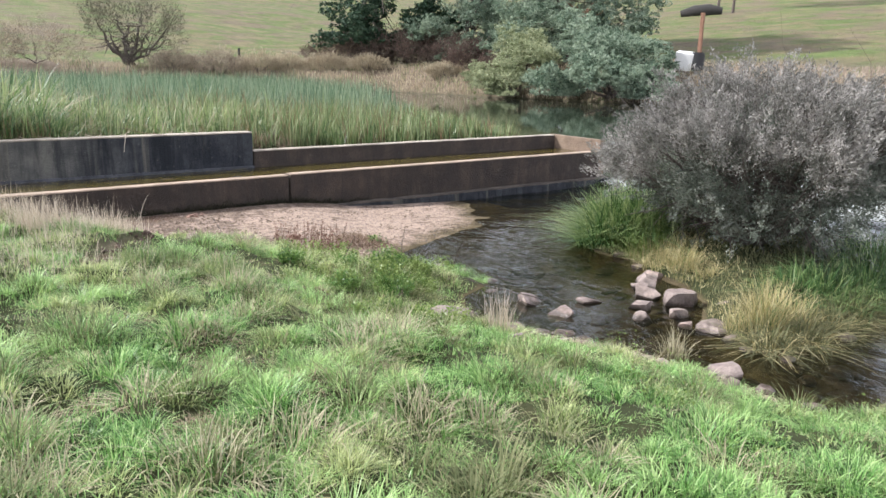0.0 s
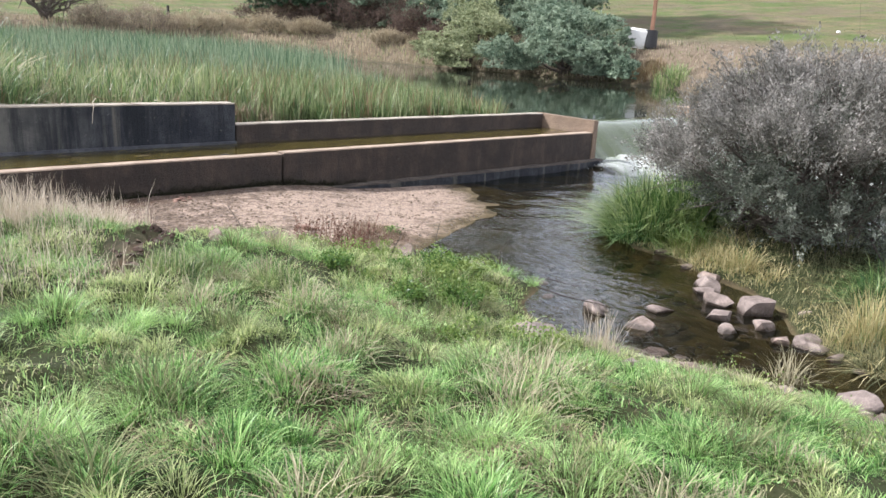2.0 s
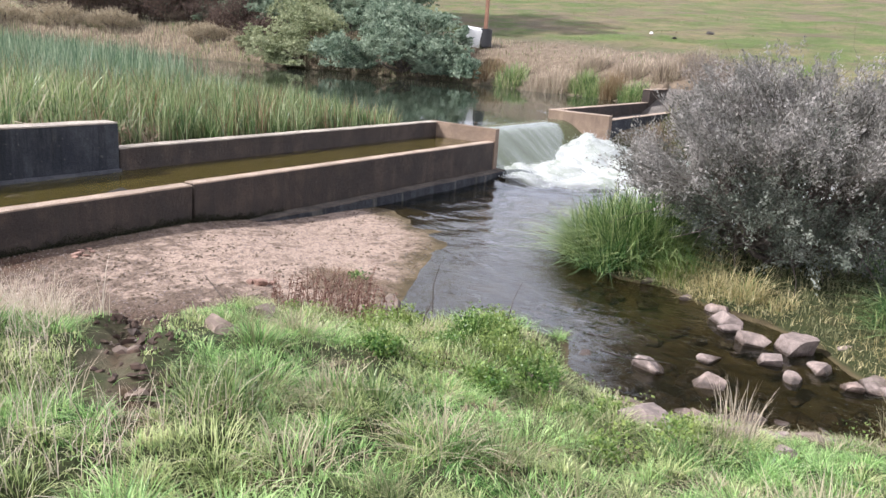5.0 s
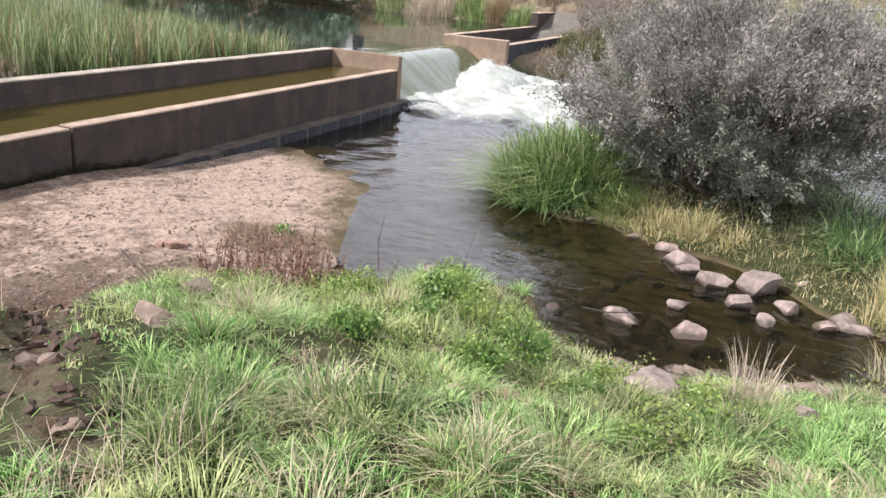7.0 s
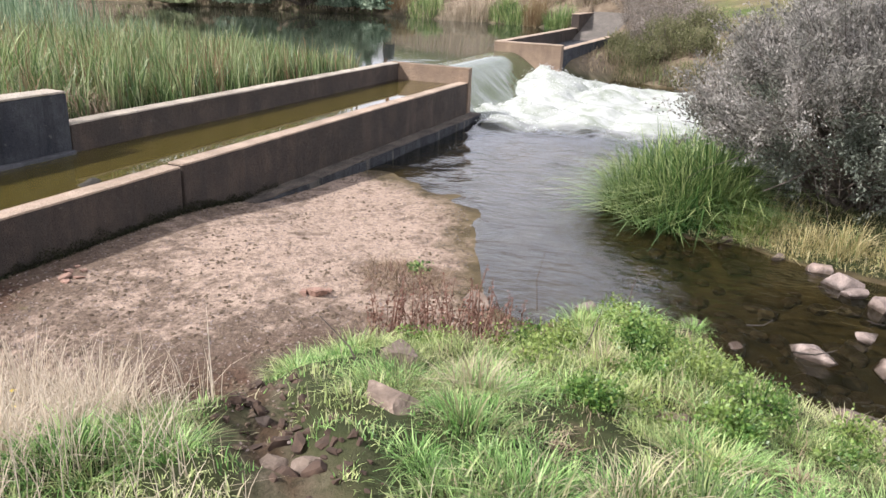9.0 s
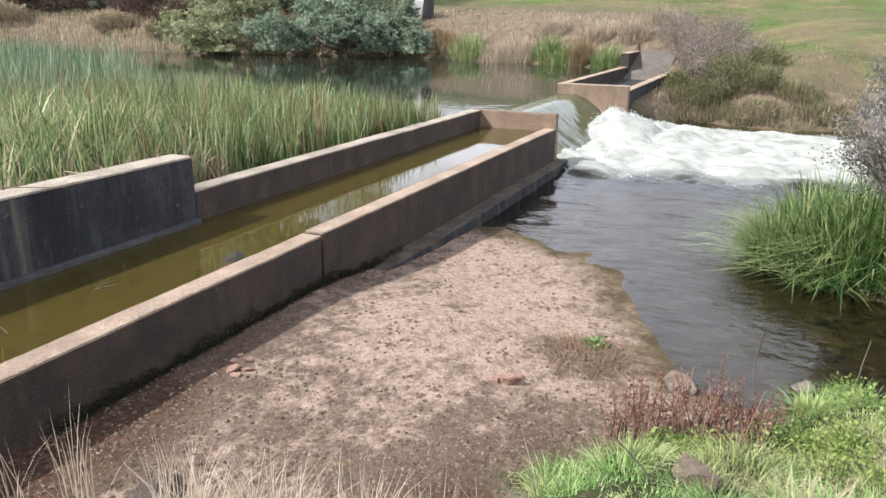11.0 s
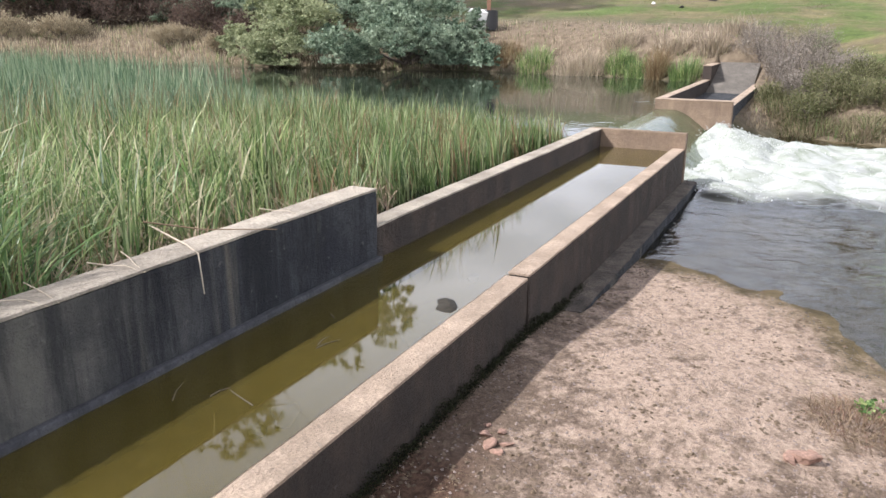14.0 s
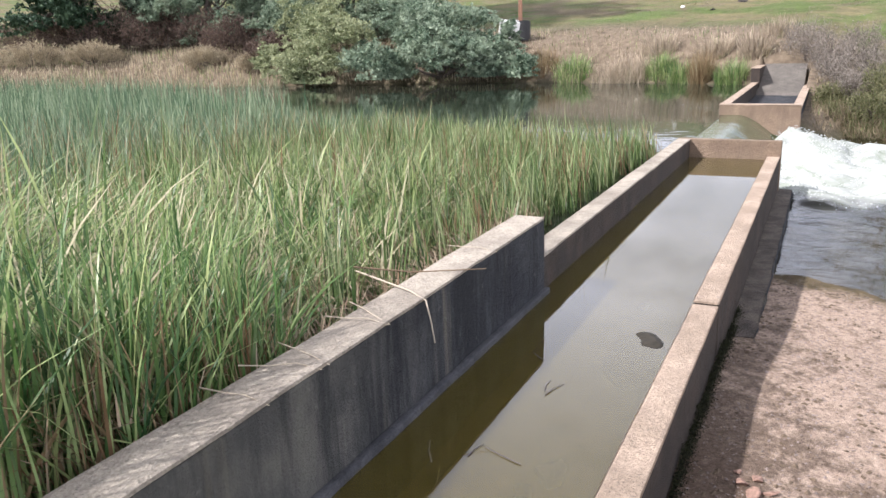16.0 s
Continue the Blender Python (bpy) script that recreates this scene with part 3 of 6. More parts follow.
# ---- water ----
def build_water():
    xs, ys = spaced([(-1.6, 0.12), (6.6, 0.07), (15.4, 0.07), (24, 0.4)]), spaced([(-30, 1.0), (-10, 0.14), (-5, 0.07), (0.9, 0.07)])
    gx, gy = np.meshgrid(xs, ys)
    edge = 7.0 + 0.22 * np.clip(-gy - 2.6, 0, 3) + 0.3 * fbm(gx, gy, 1.7, 4, 2.0)
    core = smooth01(gx - edge, -0.15, 0.75) * smooth01(-gx + 0.3 * fbm(gx, gy, 1.2, 3), -15.2, -14.2) * smooth01(-gy, -0.8, -0.15) * (1 - 0.7 * smooth01(-gy, 4.5, 10))
    boil = np.zeros_like(gx)
    for i in np.argwhere(core > 0.02):
        v = Vector((gx[tuple(i)], gy[tuple(i)], 0.0))
        boil[tuple(i)] = noise.turbulence(v * 0.8, 4, True, noise_basis="PERLIN_ORIGINAL", amplitude_scale=0.42, frequency_scale=2.1)
    lo, hi = np.percentile(boil[core > 0.02], (1, 97))
    boil = np.clip((boil - lo) / (hi - lo), 0, 1) ** 0.8
    pile = 0.42 * np.exp(-np.abs((gx - 12.7) / 1.05) ** 2.6 - np.abs((gy - 0.0) / 0.5) ** 2.4) + 0.2 * np.exp(-(((gx - 12.4) / 1.7) ** 2 + ((gy + 0.95) / 0.8) ** 2)) + 0.12 * np.exp(-(((gx - 9.2) / 1.2) ** 2 + ((gy + 0.4) / 0.5) ** 2))
    z = STREAM_Z + 0.014 * fbm(gx, gy, 0.9) * smooth01(gx, 0, 4) + core * (0.13 * boil - 0.01) + pile * (0.5 + 0.85 * boil)
    me = grid_mesh("stream", xs, ys, z, M_STREAM)
    lay = me.color_attributes.new("foam", "FLOAT_COLOR", "POINT")
    soft = core * smooth01(gx - edge, -0.1, 1.5)
    f = np.clip(soft * (0.72 + 0.2 * fbm(gx, gy, 2.2, 4, 2.0) + 0.25 * boil) + 1.6 * pile * smooth01(-gy, -0.9, -0.4), 0, 1)
    lay.data.foreach_set("color", np.stack([f, f, f, np.ones_like(f)], -1).astype(np.float32).ravel())
    thing("water", "dark rippled stream with white water below the weir", "water", kind="structure", data=me)
    # spray thrown up where the sheet strikes the stream
    odds = (core * (0.1 + 0.9 * smooth01(-gy, 2.0, -0.2)) + 4 * pile).ravel()
    at = RNG.choice(odds.size, 2600, p=odds / odds.sum())
    c = np.stack([gx.ravel()[at], gy.ravel()[at], z.ravel()[at]], -1) + RNG.normal(size=(len(at), 3)) * np.array([0.05, 0.05, 0.0])
    c[:, 2] += np.abs(RNG.normal(0, 0.012, len(at))) + pile.ravel()[at] * np.abs(RNG.normal(0, 0.1, len(at)))
    q = np.array([(1, 0, 0), (0, 1, 0), (-1, 0, 0), (0, -1, 0), (0, 0, 1), (0, 0, -1)], dtype=float)
    v = c[:, None] + q[None] * RNG.uniform(0.004, 0.016, (len(at), 1, 1)) * RNG.uniform(0.5, 1.4, (len(at), 6, 1))
    f = (np.arange(len(at)) * 6)[:, None, None] + np.array([(0, 1, 4), (1, 2, 4), (2, 3, 4), (3, 0, 4), (1, 0, 5), (2, 1, 5), (3, 2, 5), (0, 3, 5)])[None]
    thing("spray", "white droplets thrown up below the weir", "spray", kind="stuff", data=mesh_of("spray", v.reshape(-1, 3), [f.reshape(-1, 3)], M_SPRAY))

    xs, ys = spaced([(-60, 4), (5.5, 0.15), (17, 0.15), (27, 0.5)]), spaced([(1.62, 0.06), (3.4, 0.12), (9, 0.4), (46, 2)])
    gx, gy = np.meshgrid(xs, ys)
    draw = 0.118 * np.clip((9.0 - gy) / 7.4, 0, 1) ** 1.7 * smooth01(gx, 2.0, 8.2) * smooth01(-gx, -20.0, -14.0)
    me = grid_mesh("pool", xs, ys, POOL_Z - draw, M_POOL)
    thing("water", "still dark green pool above the weir", "water", kind="structure", data=me)

    xs, ys = spaced([(7.72, 0.1), (14.1, 0.1)]), spaced([(-0.9, 0.06), (1.64, 0.06)])
    gx, gy = np.meshgrid(xs, ys)
    t = np.clip((1.25 - gy) / 1.5, 0, 1.43)
    z = POOL_Z - 0.12 - 0.73 * smooth01(t, 0.0, 1.0) - 0.12 * t + 0.03 * fbm(gx, gy * 0.3, 0.8, 4) * t
    me = grid_mesh("sheet", xs, ys, z, M_SHEET)
    lay = me.color_attributes.new("foam", "FLOAT_COLOR", "POINT")
    f = np.clip(smooth01(t + 0.12 * fbm(gx, gy, 1.1, 3), 0.7, 1.0), 0, 1)
    lay.data.foreach_set("color", np.stack([f, f, f, np.ones_like(f)], -1).astype(np.float32).ravel())
    thing("water", "smooth sheet of water sliding over the weir", "water", kind="structure", data=me)


build_water()


# ---- concrete troughs and weir ----
def slab(lo, hi, wobble=0.006, cell=0.16, bevel=0.018, seed=0):
    """A concrete slab between two corners, gridded, its faces slightly uneven and its edges worn."""
    bm = bmesh.new()
    bmesh.ops.create_cube(bm, size=1)
    size = [b_ - a for a, b_ in zip(lo, hi)]
    bmesh.ops.transform(bm, verts=bm.verts, matrix=Matrix.Translation([(a + b_) / 2 for a, b_ in zip(lo, hi)]) @ Matrix.Diagonal((*size, 1)))
    bmesh.ops.bevel(bm, geom=bm.edges[:], offset=bevel, segments=2, affect="EDGES", profile=0.6)
    for axis in range(3):
        cuts = min(60, int(size[axis] / cell))
        for i in range(1, cuts):
            co = [0, 0, 0]
            co[axis] = lo[axis] + size[axis] * i / cuts
            no = [0, 0, 0]
            no[axis] = 1
            bmesh.ops.bisect_plane(bm, geom=bm.verts[:] + bm.edges[:] + bm.faces[:], plane_co=co, plane_no=no)
    for v in bm.verts:
        v.co += Vector(noise.noise_vector(v.co * 2.3 + Vector((seed, 0, 0)))) * wobble + Vector(noise.noise_vector(v.co * 9.0)) * wobble * 0.7
    for f in bm.faces:
        f.smooth = False
    return bm


def build_trough():
    t = thing("concrete_trough", "long weathered concrete trough brim-full of brown water", "trough")
    # Each coping is a thin cap that carries the lit-top colour.
    w = part("near_wall", slab((-9.0, 0.0, -0.45), (-0.022, 0.19, 0.475), 0.009, 0.12, seed=1), M_CONC, t, "brown pitted concrete wall panel")
    part("coping", slab((-9.0, -0.002, 0.474), (-0.022, 0.192, 0.494), 0.004, seed=1), M_CONC_LIT_TOP, w)
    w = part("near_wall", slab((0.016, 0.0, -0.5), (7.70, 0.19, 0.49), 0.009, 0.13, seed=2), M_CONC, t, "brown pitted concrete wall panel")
    part("coping", slab((0.016, -0.002, 0.489), (7.70, 0.192, 0.509), 0.004, seed=2), M_CONC_LIT_TOP, w)
    part("joint", slab((-0.02, 0.06, -0.4), (0.02, 0.14, 0.44), 0.0, 0.5, 0.003), M_CRACK, t, "dark open joint between panels")
    w = part("far_wall", slab((-0.0, 1.42, -0.4), (7.70, 1.63, 0.745), seed=3), M_CONC, t, "low concrete back wall")
    part("coping", slab((0.0, 1.417, 0.744), (7.70, 1.632, 0.766), 0.004, seed=3), M_CONC_LIT_GREY, w)
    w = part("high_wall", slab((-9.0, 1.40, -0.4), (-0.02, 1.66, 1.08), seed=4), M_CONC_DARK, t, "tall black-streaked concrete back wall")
    part("coping", slab((-9.0, 1.397, 1.079), (-0.02, 1.662, 1.105), 0.004, seed=4), M_CONC_LIT_GREY, w)
    part("plinth", slab((-9.0, 1.35, -0.3), (-0.02, 1.408, 0.50), 0.006, seed=5), M_CONC_WET, w, "damp blue-grey plinth")
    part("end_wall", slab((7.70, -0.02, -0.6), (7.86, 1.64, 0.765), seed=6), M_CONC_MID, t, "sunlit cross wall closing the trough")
    part("end_wall", slab((-9.18, -0.01, -0.4), (-9.0, 1.66, 0.9), seed=17), M_CONC, t, "cross wall closing the upper end")
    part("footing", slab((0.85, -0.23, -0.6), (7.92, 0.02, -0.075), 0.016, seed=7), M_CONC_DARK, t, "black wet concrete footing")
    part("ledge", slab((0.85, -0.225, -0.077), (7.9, 0.01, -0.06), 0.012, seed=9), M_CONC_FOOT, t, "worn footing ledge along the wall")
    part("bed", slab((-9.0, 0.1, -0.1), (7.75, 1.5, 0.10), 0.01, 0.4, seed=8), M_SILT, t, "silted trough bed")
    xs, ys = np.linspace(-8.9, 7.72, 12), np.linspace(0.15, 1.45, 3)
    gx, gy = np.meshgrid(xs, ys)
    me = grid_mesh("trough_water", xs, ys, np.full_like(gx, TROUGH_Z), M_TROUGH_WATER)
    thing("water", "still olive-brown water standing in the trough", "water", kind="structure", data=me)

    t = thing("concrete_trough", "matching concrete trough on the far side of the weir", "trough")
    w = part("near_wall", slab((14.24, -0.08, -0.5), (24.6, 0.12, 0.66), 0.008, 0.3, seed=11), M_CONC_DARK, t)
    part("coping", slab((14.24, -0.088, 0.659), (24.6, 0.126, 0.682), 0.004, 0.3, seed=11), M_CONC_LIT_TOP, w)
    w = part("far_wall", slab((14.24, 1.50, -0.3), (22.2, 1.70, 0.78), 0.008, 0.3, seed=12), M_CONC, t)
    part("coping", slab((14.24, 1.492, 0.779), (22.2, 1.708, 0.802), 0.004, 0.3, seed=12), M_CONC_LIT_TOP, w)
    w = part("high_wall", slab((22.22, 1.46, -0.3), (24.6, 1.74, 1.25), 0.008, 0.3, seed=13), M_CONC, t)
    part("coping", slab((22.2, 1.452, 1.249), (24.6, 1.748, 1.272), 0.004, 0.3, seed=13), M_CONC_LIT_TOP, w)
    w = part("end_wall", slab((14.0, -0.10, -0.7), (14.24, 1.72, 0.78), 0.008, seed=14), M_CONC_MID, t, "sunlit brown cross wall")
    part("coping", slab((13.99, -0.106, 0.779), (14.25, 1.726, 0.80), 0.004, seed=14), M_CONC_LIT_TOP, w)
    bm = slab((0, 0.1, -0.3), (3.2, 1.5, 0.0), 0.015, 0.3, seed=15)
    bmesh.ops.transform(bm, verts=bm.verts, matrix=pose(21.5, 0, 0.42, 0, -16, 0))
    part("ramp", bm, M_CONC_GREY, t, "pale silted concrete ramp")
    part("bed", slab((14.2, 0.1, -0.2), (22.4, 1.52, 0.42), 0.02, 0.4, seed=16), M_CONC_DARK, t, "damp silted bed")

    weir = thing("weir", "low concrete weir crest under flowing water", "weir", kind="structure")
    bm = bmesh.new()
    prof = [(1.9, -0.5), (1.9, 0.45), (1.3, 0.47), (0.95, 0.33), (0.55, 0.0), (0.1, -0.34), (-0.3, -0.5)]
    a = [bm.verts.new((7.8, y, z)) for y, z in prof]
    b_ = [bm.verts.new((14.1, y, z)) for y, z in prof]
    for i in range(len(prof) - 1):
        bm.faces.new((a[i], a[i + 1], b_[i + 1], b_[i]))
    bm.faces.new(a[::-1])
    bm.faces.new(b_)
    part("crest", bm, M_CONC_DARK, weir)


build_trough()


# ---- plants: generators ----
def blades(pos, height, width, lean, heading=None, curl=1.0, segs=2):
    """Grass blades as tapering bent strips. pos n x 3; height, width, lean arrays. Returns vertices and faces."""
    n = len(pos)
    th = RNG.uniform(0, 6.283, n) if heading is None else heading
    out = np.stack([np.cos(th), np.sin(th), np.zeros(n)], -1)
    face = th + RNG.uniform(-0.6, 0.6, n) + 1.57
    side = np.stack([np.cos(face), np.sin(face), np.zeros(n)], -1)
    v, k = [], 2 * segs + 1
    for s in range(segs + 1):
        t = s / segs
        bend = lean * (t ** (1 + curl))
        c = pos + out * (bend * height)[:, None]
        c[:, 2] += height * (t - 0.35 * np.minimum(lean, 1.4) ** 2 * t * t)
        if s < segs:
            w = (width * (1 - 0.55 * t) / 2)[:, None]
            v += [c - side * w, c + side * w]
        else:
            v.append(c)
    verts = np.stack(v, 1).reshape(-1, 3)
    o = (np.arange(n) * k)[:, None]
    faces = [np.concatenate([o + np.array([2 * s, 2 * s + 1, 2 * s + 3, 2 * s + 2]) for s in range(segs - 1)])] if segs > 1 else []
    faces.append(o + np.array([2 * segs - 2, 2 * segs - 1, 2 * segs]))
    return verts, faces


def joined(sets):
    """Join several (vertices, faces) sets into one."""
    vs, fs, o = [], [], 0
    for v, f in sets:
        vs.append(v)
        fs += [q + o for q in f]
        o += len(v)
    return np.concatenate(vs), fs


def leaves(centres, size, aspect=2.2, up=0.0, axis=None):
    """Small pointed leaves as bent rhombi, turned at random."""
    n = len(centres)
    a = RNG.normal(size=(n, 3))
    a[:, 2] += up
    if axis is not None:
        a = axis + 0.45 * a
    a /= np.linalg.norm(a, axis=1)[:, None]
    b_ = np.cross(a, RNG.normal(size=(n, 3)))
    b_ /= np.linalg.norm(b_, axis=1)[:, None]
    L, W = (size / 2)[:, None], (size / 2 / aspect)[:, None]
    v = np.stack([centres - a * L, centres + b_ * W, centres + a * L, centres - b_ * W], 1).reshape(-1, 3)
    return v, [(np.arange(n) * 4)[:, None] + np.arange(4)]


def tube(points, radii, sides=6):
    p, n = np.asarray(points, dtype=float), len(points)
    d = np.gradient(p, axis=0)
    d /= np.linalg.norm(d, axis=1)[:, None] + 1e-9
    ref = np.array([0.31, 0.17, 0.93]) if abs(d[0, 2]) < 0.8 else np.array([1.0, 0.1, 0.0])
    u = np.cross(d, ref)
    u /= np.linalg.norm(u, axis=1)[:, None] + 1e-9
    w = np.cross(d, u)
    ang = np.arange(sides) * 2 * np.pi / sides
    v = p[:, None] + np.asarray(radii)[:, None, None] * (u[:, None] * np.cos(ang)[None, :, None] + w[:, None] * np.sin(ang)[None, :, None])
    i = np.arange(n * sides).reshape(n, sides)
    q = np.stack([i[:-1], np.roll(i[:-1], -1, 1), np.roll(i[1:], -1, 1), i[1:]], -1).reshape(-1, 4)
    return v.reshape(-1, 3), [q]


def limb(start, end, r0, r1, wobble=0.08, n=7):
    s, e = np.array(start, dtype=float), np.array(end, dtype=float)
    t = np.linspace(0, 1, n)[:, None]
    L = np.linalg.norm(e - s)
    k = RNG.normal(size=(n, 3)) * wobble * L * 0.35 * np.sin(np.pi * t)
    return s + (e - s) * t + k, np.linspace(r0, r1, n)


def branching(base, tips, r, fork=0.35):
    """Limbs from base to each tip, with twigs; returns the wood and twig points for the leaves."""
    sets, pts = [], []
    for tip in tips:
        tip = np.array(tip, dtype=float)
        p, rr = limb(base, tip, r * RNG.uniform(0.5, 0.9), r * 0.12, 0.12, 9)
        sets.append(tube(p, rr, 6))
        for i in range(3, 9):
            for _ in range(3):
                e = p[i] + RNG.normal(size=3) * np.linalg.norm(tip - np.array(base)) * 0.2 + np.array([0, 0, 0.08])
                q, qq = limb(p[i], e, rr[i] * 0.5, rr[i] * 0.12, 0.15, 4)
                sets.append(tube(q, qq, 4))
                pts.append(q[1:])
        pts.append(p[4:])
    return joined(sets), np.concatenate(pts)


def lobes_of(spec, clump=0):
    """spec: rows of (x, y, z, rx, ry, rz). Points on uneven shells of these ellipsoids, thicker above."""
    out = []
    for cx, cy, cz, rx, ry, rz, n in spec:
        d = RNG.normal(size=(n, 3)) if not clump else np.repeat(RNG.normal(size=(n // clump, 3)), clump, 0)
        n = len(d)
        d /= np.linalg.norm(d, axis=1)[:, None]
        gap = np.sin(d[:, 0] * 7 + cx) * np.sin(d[:, 1] * 8 + cy) * np.sin(d[:, 2] * 9 + cz)
        keep = gap < 0.5
        rnd = RNG.random(n) if not clump else np.repeat(RNG.random(n // clump), clump)
        rad = (0.62 + 0.45 * rnd ** 0.7) * (1 + 0.16 * np.sin(d[:, 0] * 5 + 3 * cy) + 0.12 * np.sin(d[:, 2] * 11 + cx))
        p = np.stack([cx + d[:, 0] * rx * rad, cy + d[:, 1] * ry * rad, cz + d[:, 2] * rz * rad], -1)
        if clump:
            p = p + RNG.normal(size=p.shape) * np.array([0.13, 0.13, 0.08]) * (rx + rz) * 0.5
        out.append(p[keep])
    return np.concatenate(out)


def split_lobes(spec, k=17, frac=0.35):
    """Break each lobe of a crown into k smaller ones round its shell, with gaps between."""
    out = []
    for x, y, z, a, b_, c, n in spec:
        for _ in range(k):
            d = RNG.normal(size=3)
            d[2] = d[2] * 0.8 + 0.15
            d *= RNG.uniform(0.45, 1.02) / np.linalg.norm(d)
            q = frac * RNG.uniform(0.75, 1.3)
            out.append((x + d[0] * a, y + d[1] * b_, z + d[2] * c, a * q, b_ * q, c * q * 0.8, int(3.2 * n / k)))
    return out


def tree(name, label, category, base, lobes, leaf, material, trunk=0.14, per=0, up=0.3, aspect=2.2, group=""):
    """A tree or bush: wood to the middle of each lobe, and a crown of single leaves."""
    bx, by = base
    bz = float(ground_z(bx, by)) - 0.08
    t = thing(name, label, category, group, at=(bx, by, bz))
    rel = [(x - bx, y - by, z - bz, a, b_, c, n) for x, y, z, a, b_, c, n in lobes]
    (wv, wf), tw = branching((0, 0, 0), [r[:3] for r in rel], trunk)
    child("trunk", mesh_of("trunk", wv, wf, M_BARK, True), t)
    c = lobes_of(split_lobes(rel), 16)
    if per:
        c = np.concatenate([c, np.repeat(tw, per, 0) + RNG.normal(size=(len(tw) * per, 3)) * 0.09])
    c = c[c[:, 2] > 0.12]
    v, f = leaves(c, RNG.uniform(0.45, 1.0, len(c)) * leaf * np.where(c[:, 2] > 6.5, 2.3, 1.0), aspect, up)
    child("crown", mesh_of("crown", v, f, material), t)
    return t


def sprays(lobes, count, length, per, leaf, rise=0.9):
    """Upright feathery sprays on the shells of the lobes: leaf set and twig set."""
    c = lobes_of([(*r[:6], count) for r in lobes])
    mid = np.mean([r[:3] for r in lobes], axis=0)
    d = (c - mid) / (np.linalg.norm(c - mid, axis=1)[:, None] + 1e-6) * 0.55 + np.array([0, 0, rise]) + 0.3 * RNG.normal(size=c.shape)
    d /= np.linalg.norm(d, axis=1)[:, None]
    ln = length * RNG.uniform(0.5, 1.3, len(c))
    t = RNG.random((len(c), per))
    p = c[:, None] + d[:, None] * (t * ln[:, None])[..., None] + RNG.normal(size=(len(c), per, 3)) * (0.04 * length + 0.075 * length * (1 - t))[..., None]
    ax = np.repeat(d[:, None], per, 1)
    lv = leaves(p.reshape(-1, 3), leaf * RNG.uniform(0.6, 1.3, len(c) * per), 2.8, 0.0, ax.reshape(-1, 3))
    tw = joined([tube([a, a + b_ * k * 0.5, a + b_ * k], [0.006, 0.004, 0.002], 3) for a, b_, k in zip(c[::3], d[::3], ln[::3])])
    return lv, tw


def feathery_bush(name, label, category, base, lobes, count, length, per, leaf, material, trunk=0.08, group="", rise=0.9, low=()):
    bx, by = base
    bz = float(ground_z(bx, by)) - 0.06
    t = thing(name, label, category, group, at=(bx, by, bz))
    rel = [(x - bx, y - by, z - bz, a, b_, c) for x, y, z, a, b_, c in lobes]
    wood, _ = branching((0, 0, 0), [r[:3] for r in rel], trunk)
    lv, tw = sprays(rel, count, length, per, leaf, rise)
    child("trunk", mesh_of("trunk", *wood, M_BARK, True), t)
    tagged(child("twig_mass", mesh_of("twig_mass", *tw, M_BARK, True), t), kind="stuff")
    child("crown", mesh_of("crown", *lv, material), t)
    if low:
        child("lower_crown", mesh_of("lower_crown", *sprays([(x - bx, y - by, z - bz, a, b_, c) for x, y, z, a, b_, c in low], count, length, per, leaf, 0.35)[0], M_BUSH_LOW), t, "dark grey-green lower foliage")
    return t


def tuft_set(cx, cy, per, r, h, width, lean, sink=0.01, segs=2):
    """Blades in many small tufts at once."""
    n = len(cx)
    rr, th = r * np.sqrt(RNG.random((n, per))), RNG.uniform(0, 6.283, (n, per))
    x, y = (cx[:, None] + rr * np.cos(th)).ravel(), (cy[:, None] + rr * np.sin(th)).ravel()
    hh = (h * RNG.uniform(0.6, 1.25, n)[:, None] * RNG.uniform(0.5, 1.1, (n, per))).ravel()
    ln = (lean * (0.3 + rr / r) * RNG.uniform(0.5, 1.4, (n, per))).ravel()
    return blades(on_ground(x, y, sink), hh, width * RNG.uniform(0.6, 1.3, n * per), ln, (th + RNG.normal(size=(n, per)) * 0.5).ravel(), 0.8, segs)


def stuff(name, label, category, vf, material):
    return thing(name, label, category, kind="stuff", data=mesh_of(name, *vf, material))


def scatter(n, x0, x1, y0, y1):
    return RNG.uniform(x0, x1, n), RNG.uniform(y0, y1, n)


def on_ground(x, y, sink=0.01):
    return np.stack([x, y, ground_z(x, y) - sink], -1)


def tussock(name, label, x, y, r, n, h, material, width=0.012, lean=0.55, group="", category="grass clump", dry=0.2, dry_mat=None):
    """One clump of blades that spread from its foot, with some dead ones low down."""
    zz = float(ground_z(x, y))
    t = thing(name, label, category, group, at=(x, y, zz))
    for nm, m, k, hk, lk in (("foliage", material, n, 1.0, 1.0), ("dead_foliage", dry_mat or M_STRAW, int(n * dry), 0.75, 1.35)):
        if not k:
            continue
        rr, th = r * np.sqrt(RNG.random(k)), RNG.uniform(0, 6.283, k)
        px, py = rr * np.cos(th), rr * np.sin(th)
        pos = np.stack([px, py, ground_z(x + px, y + py) - zz - 0.02], -1)
        hh = h * hk * RNG.uniform(0.45, 1.1, k) * (1 - 0.25 * rr / r)
        ln = lean * lk * (0.25 + 0.9 * rr / r) * RNG.uniform(0.2, 2.0, k)
        tagged(child(nm, mesh_of(nm, *blades(pos, hh, width * RNG.uniform(0.6, 1.3, k), ln, th + RNG.normal(size=k) * 1.1, 0.9, 3), m), t), kind="stuff")
    return t


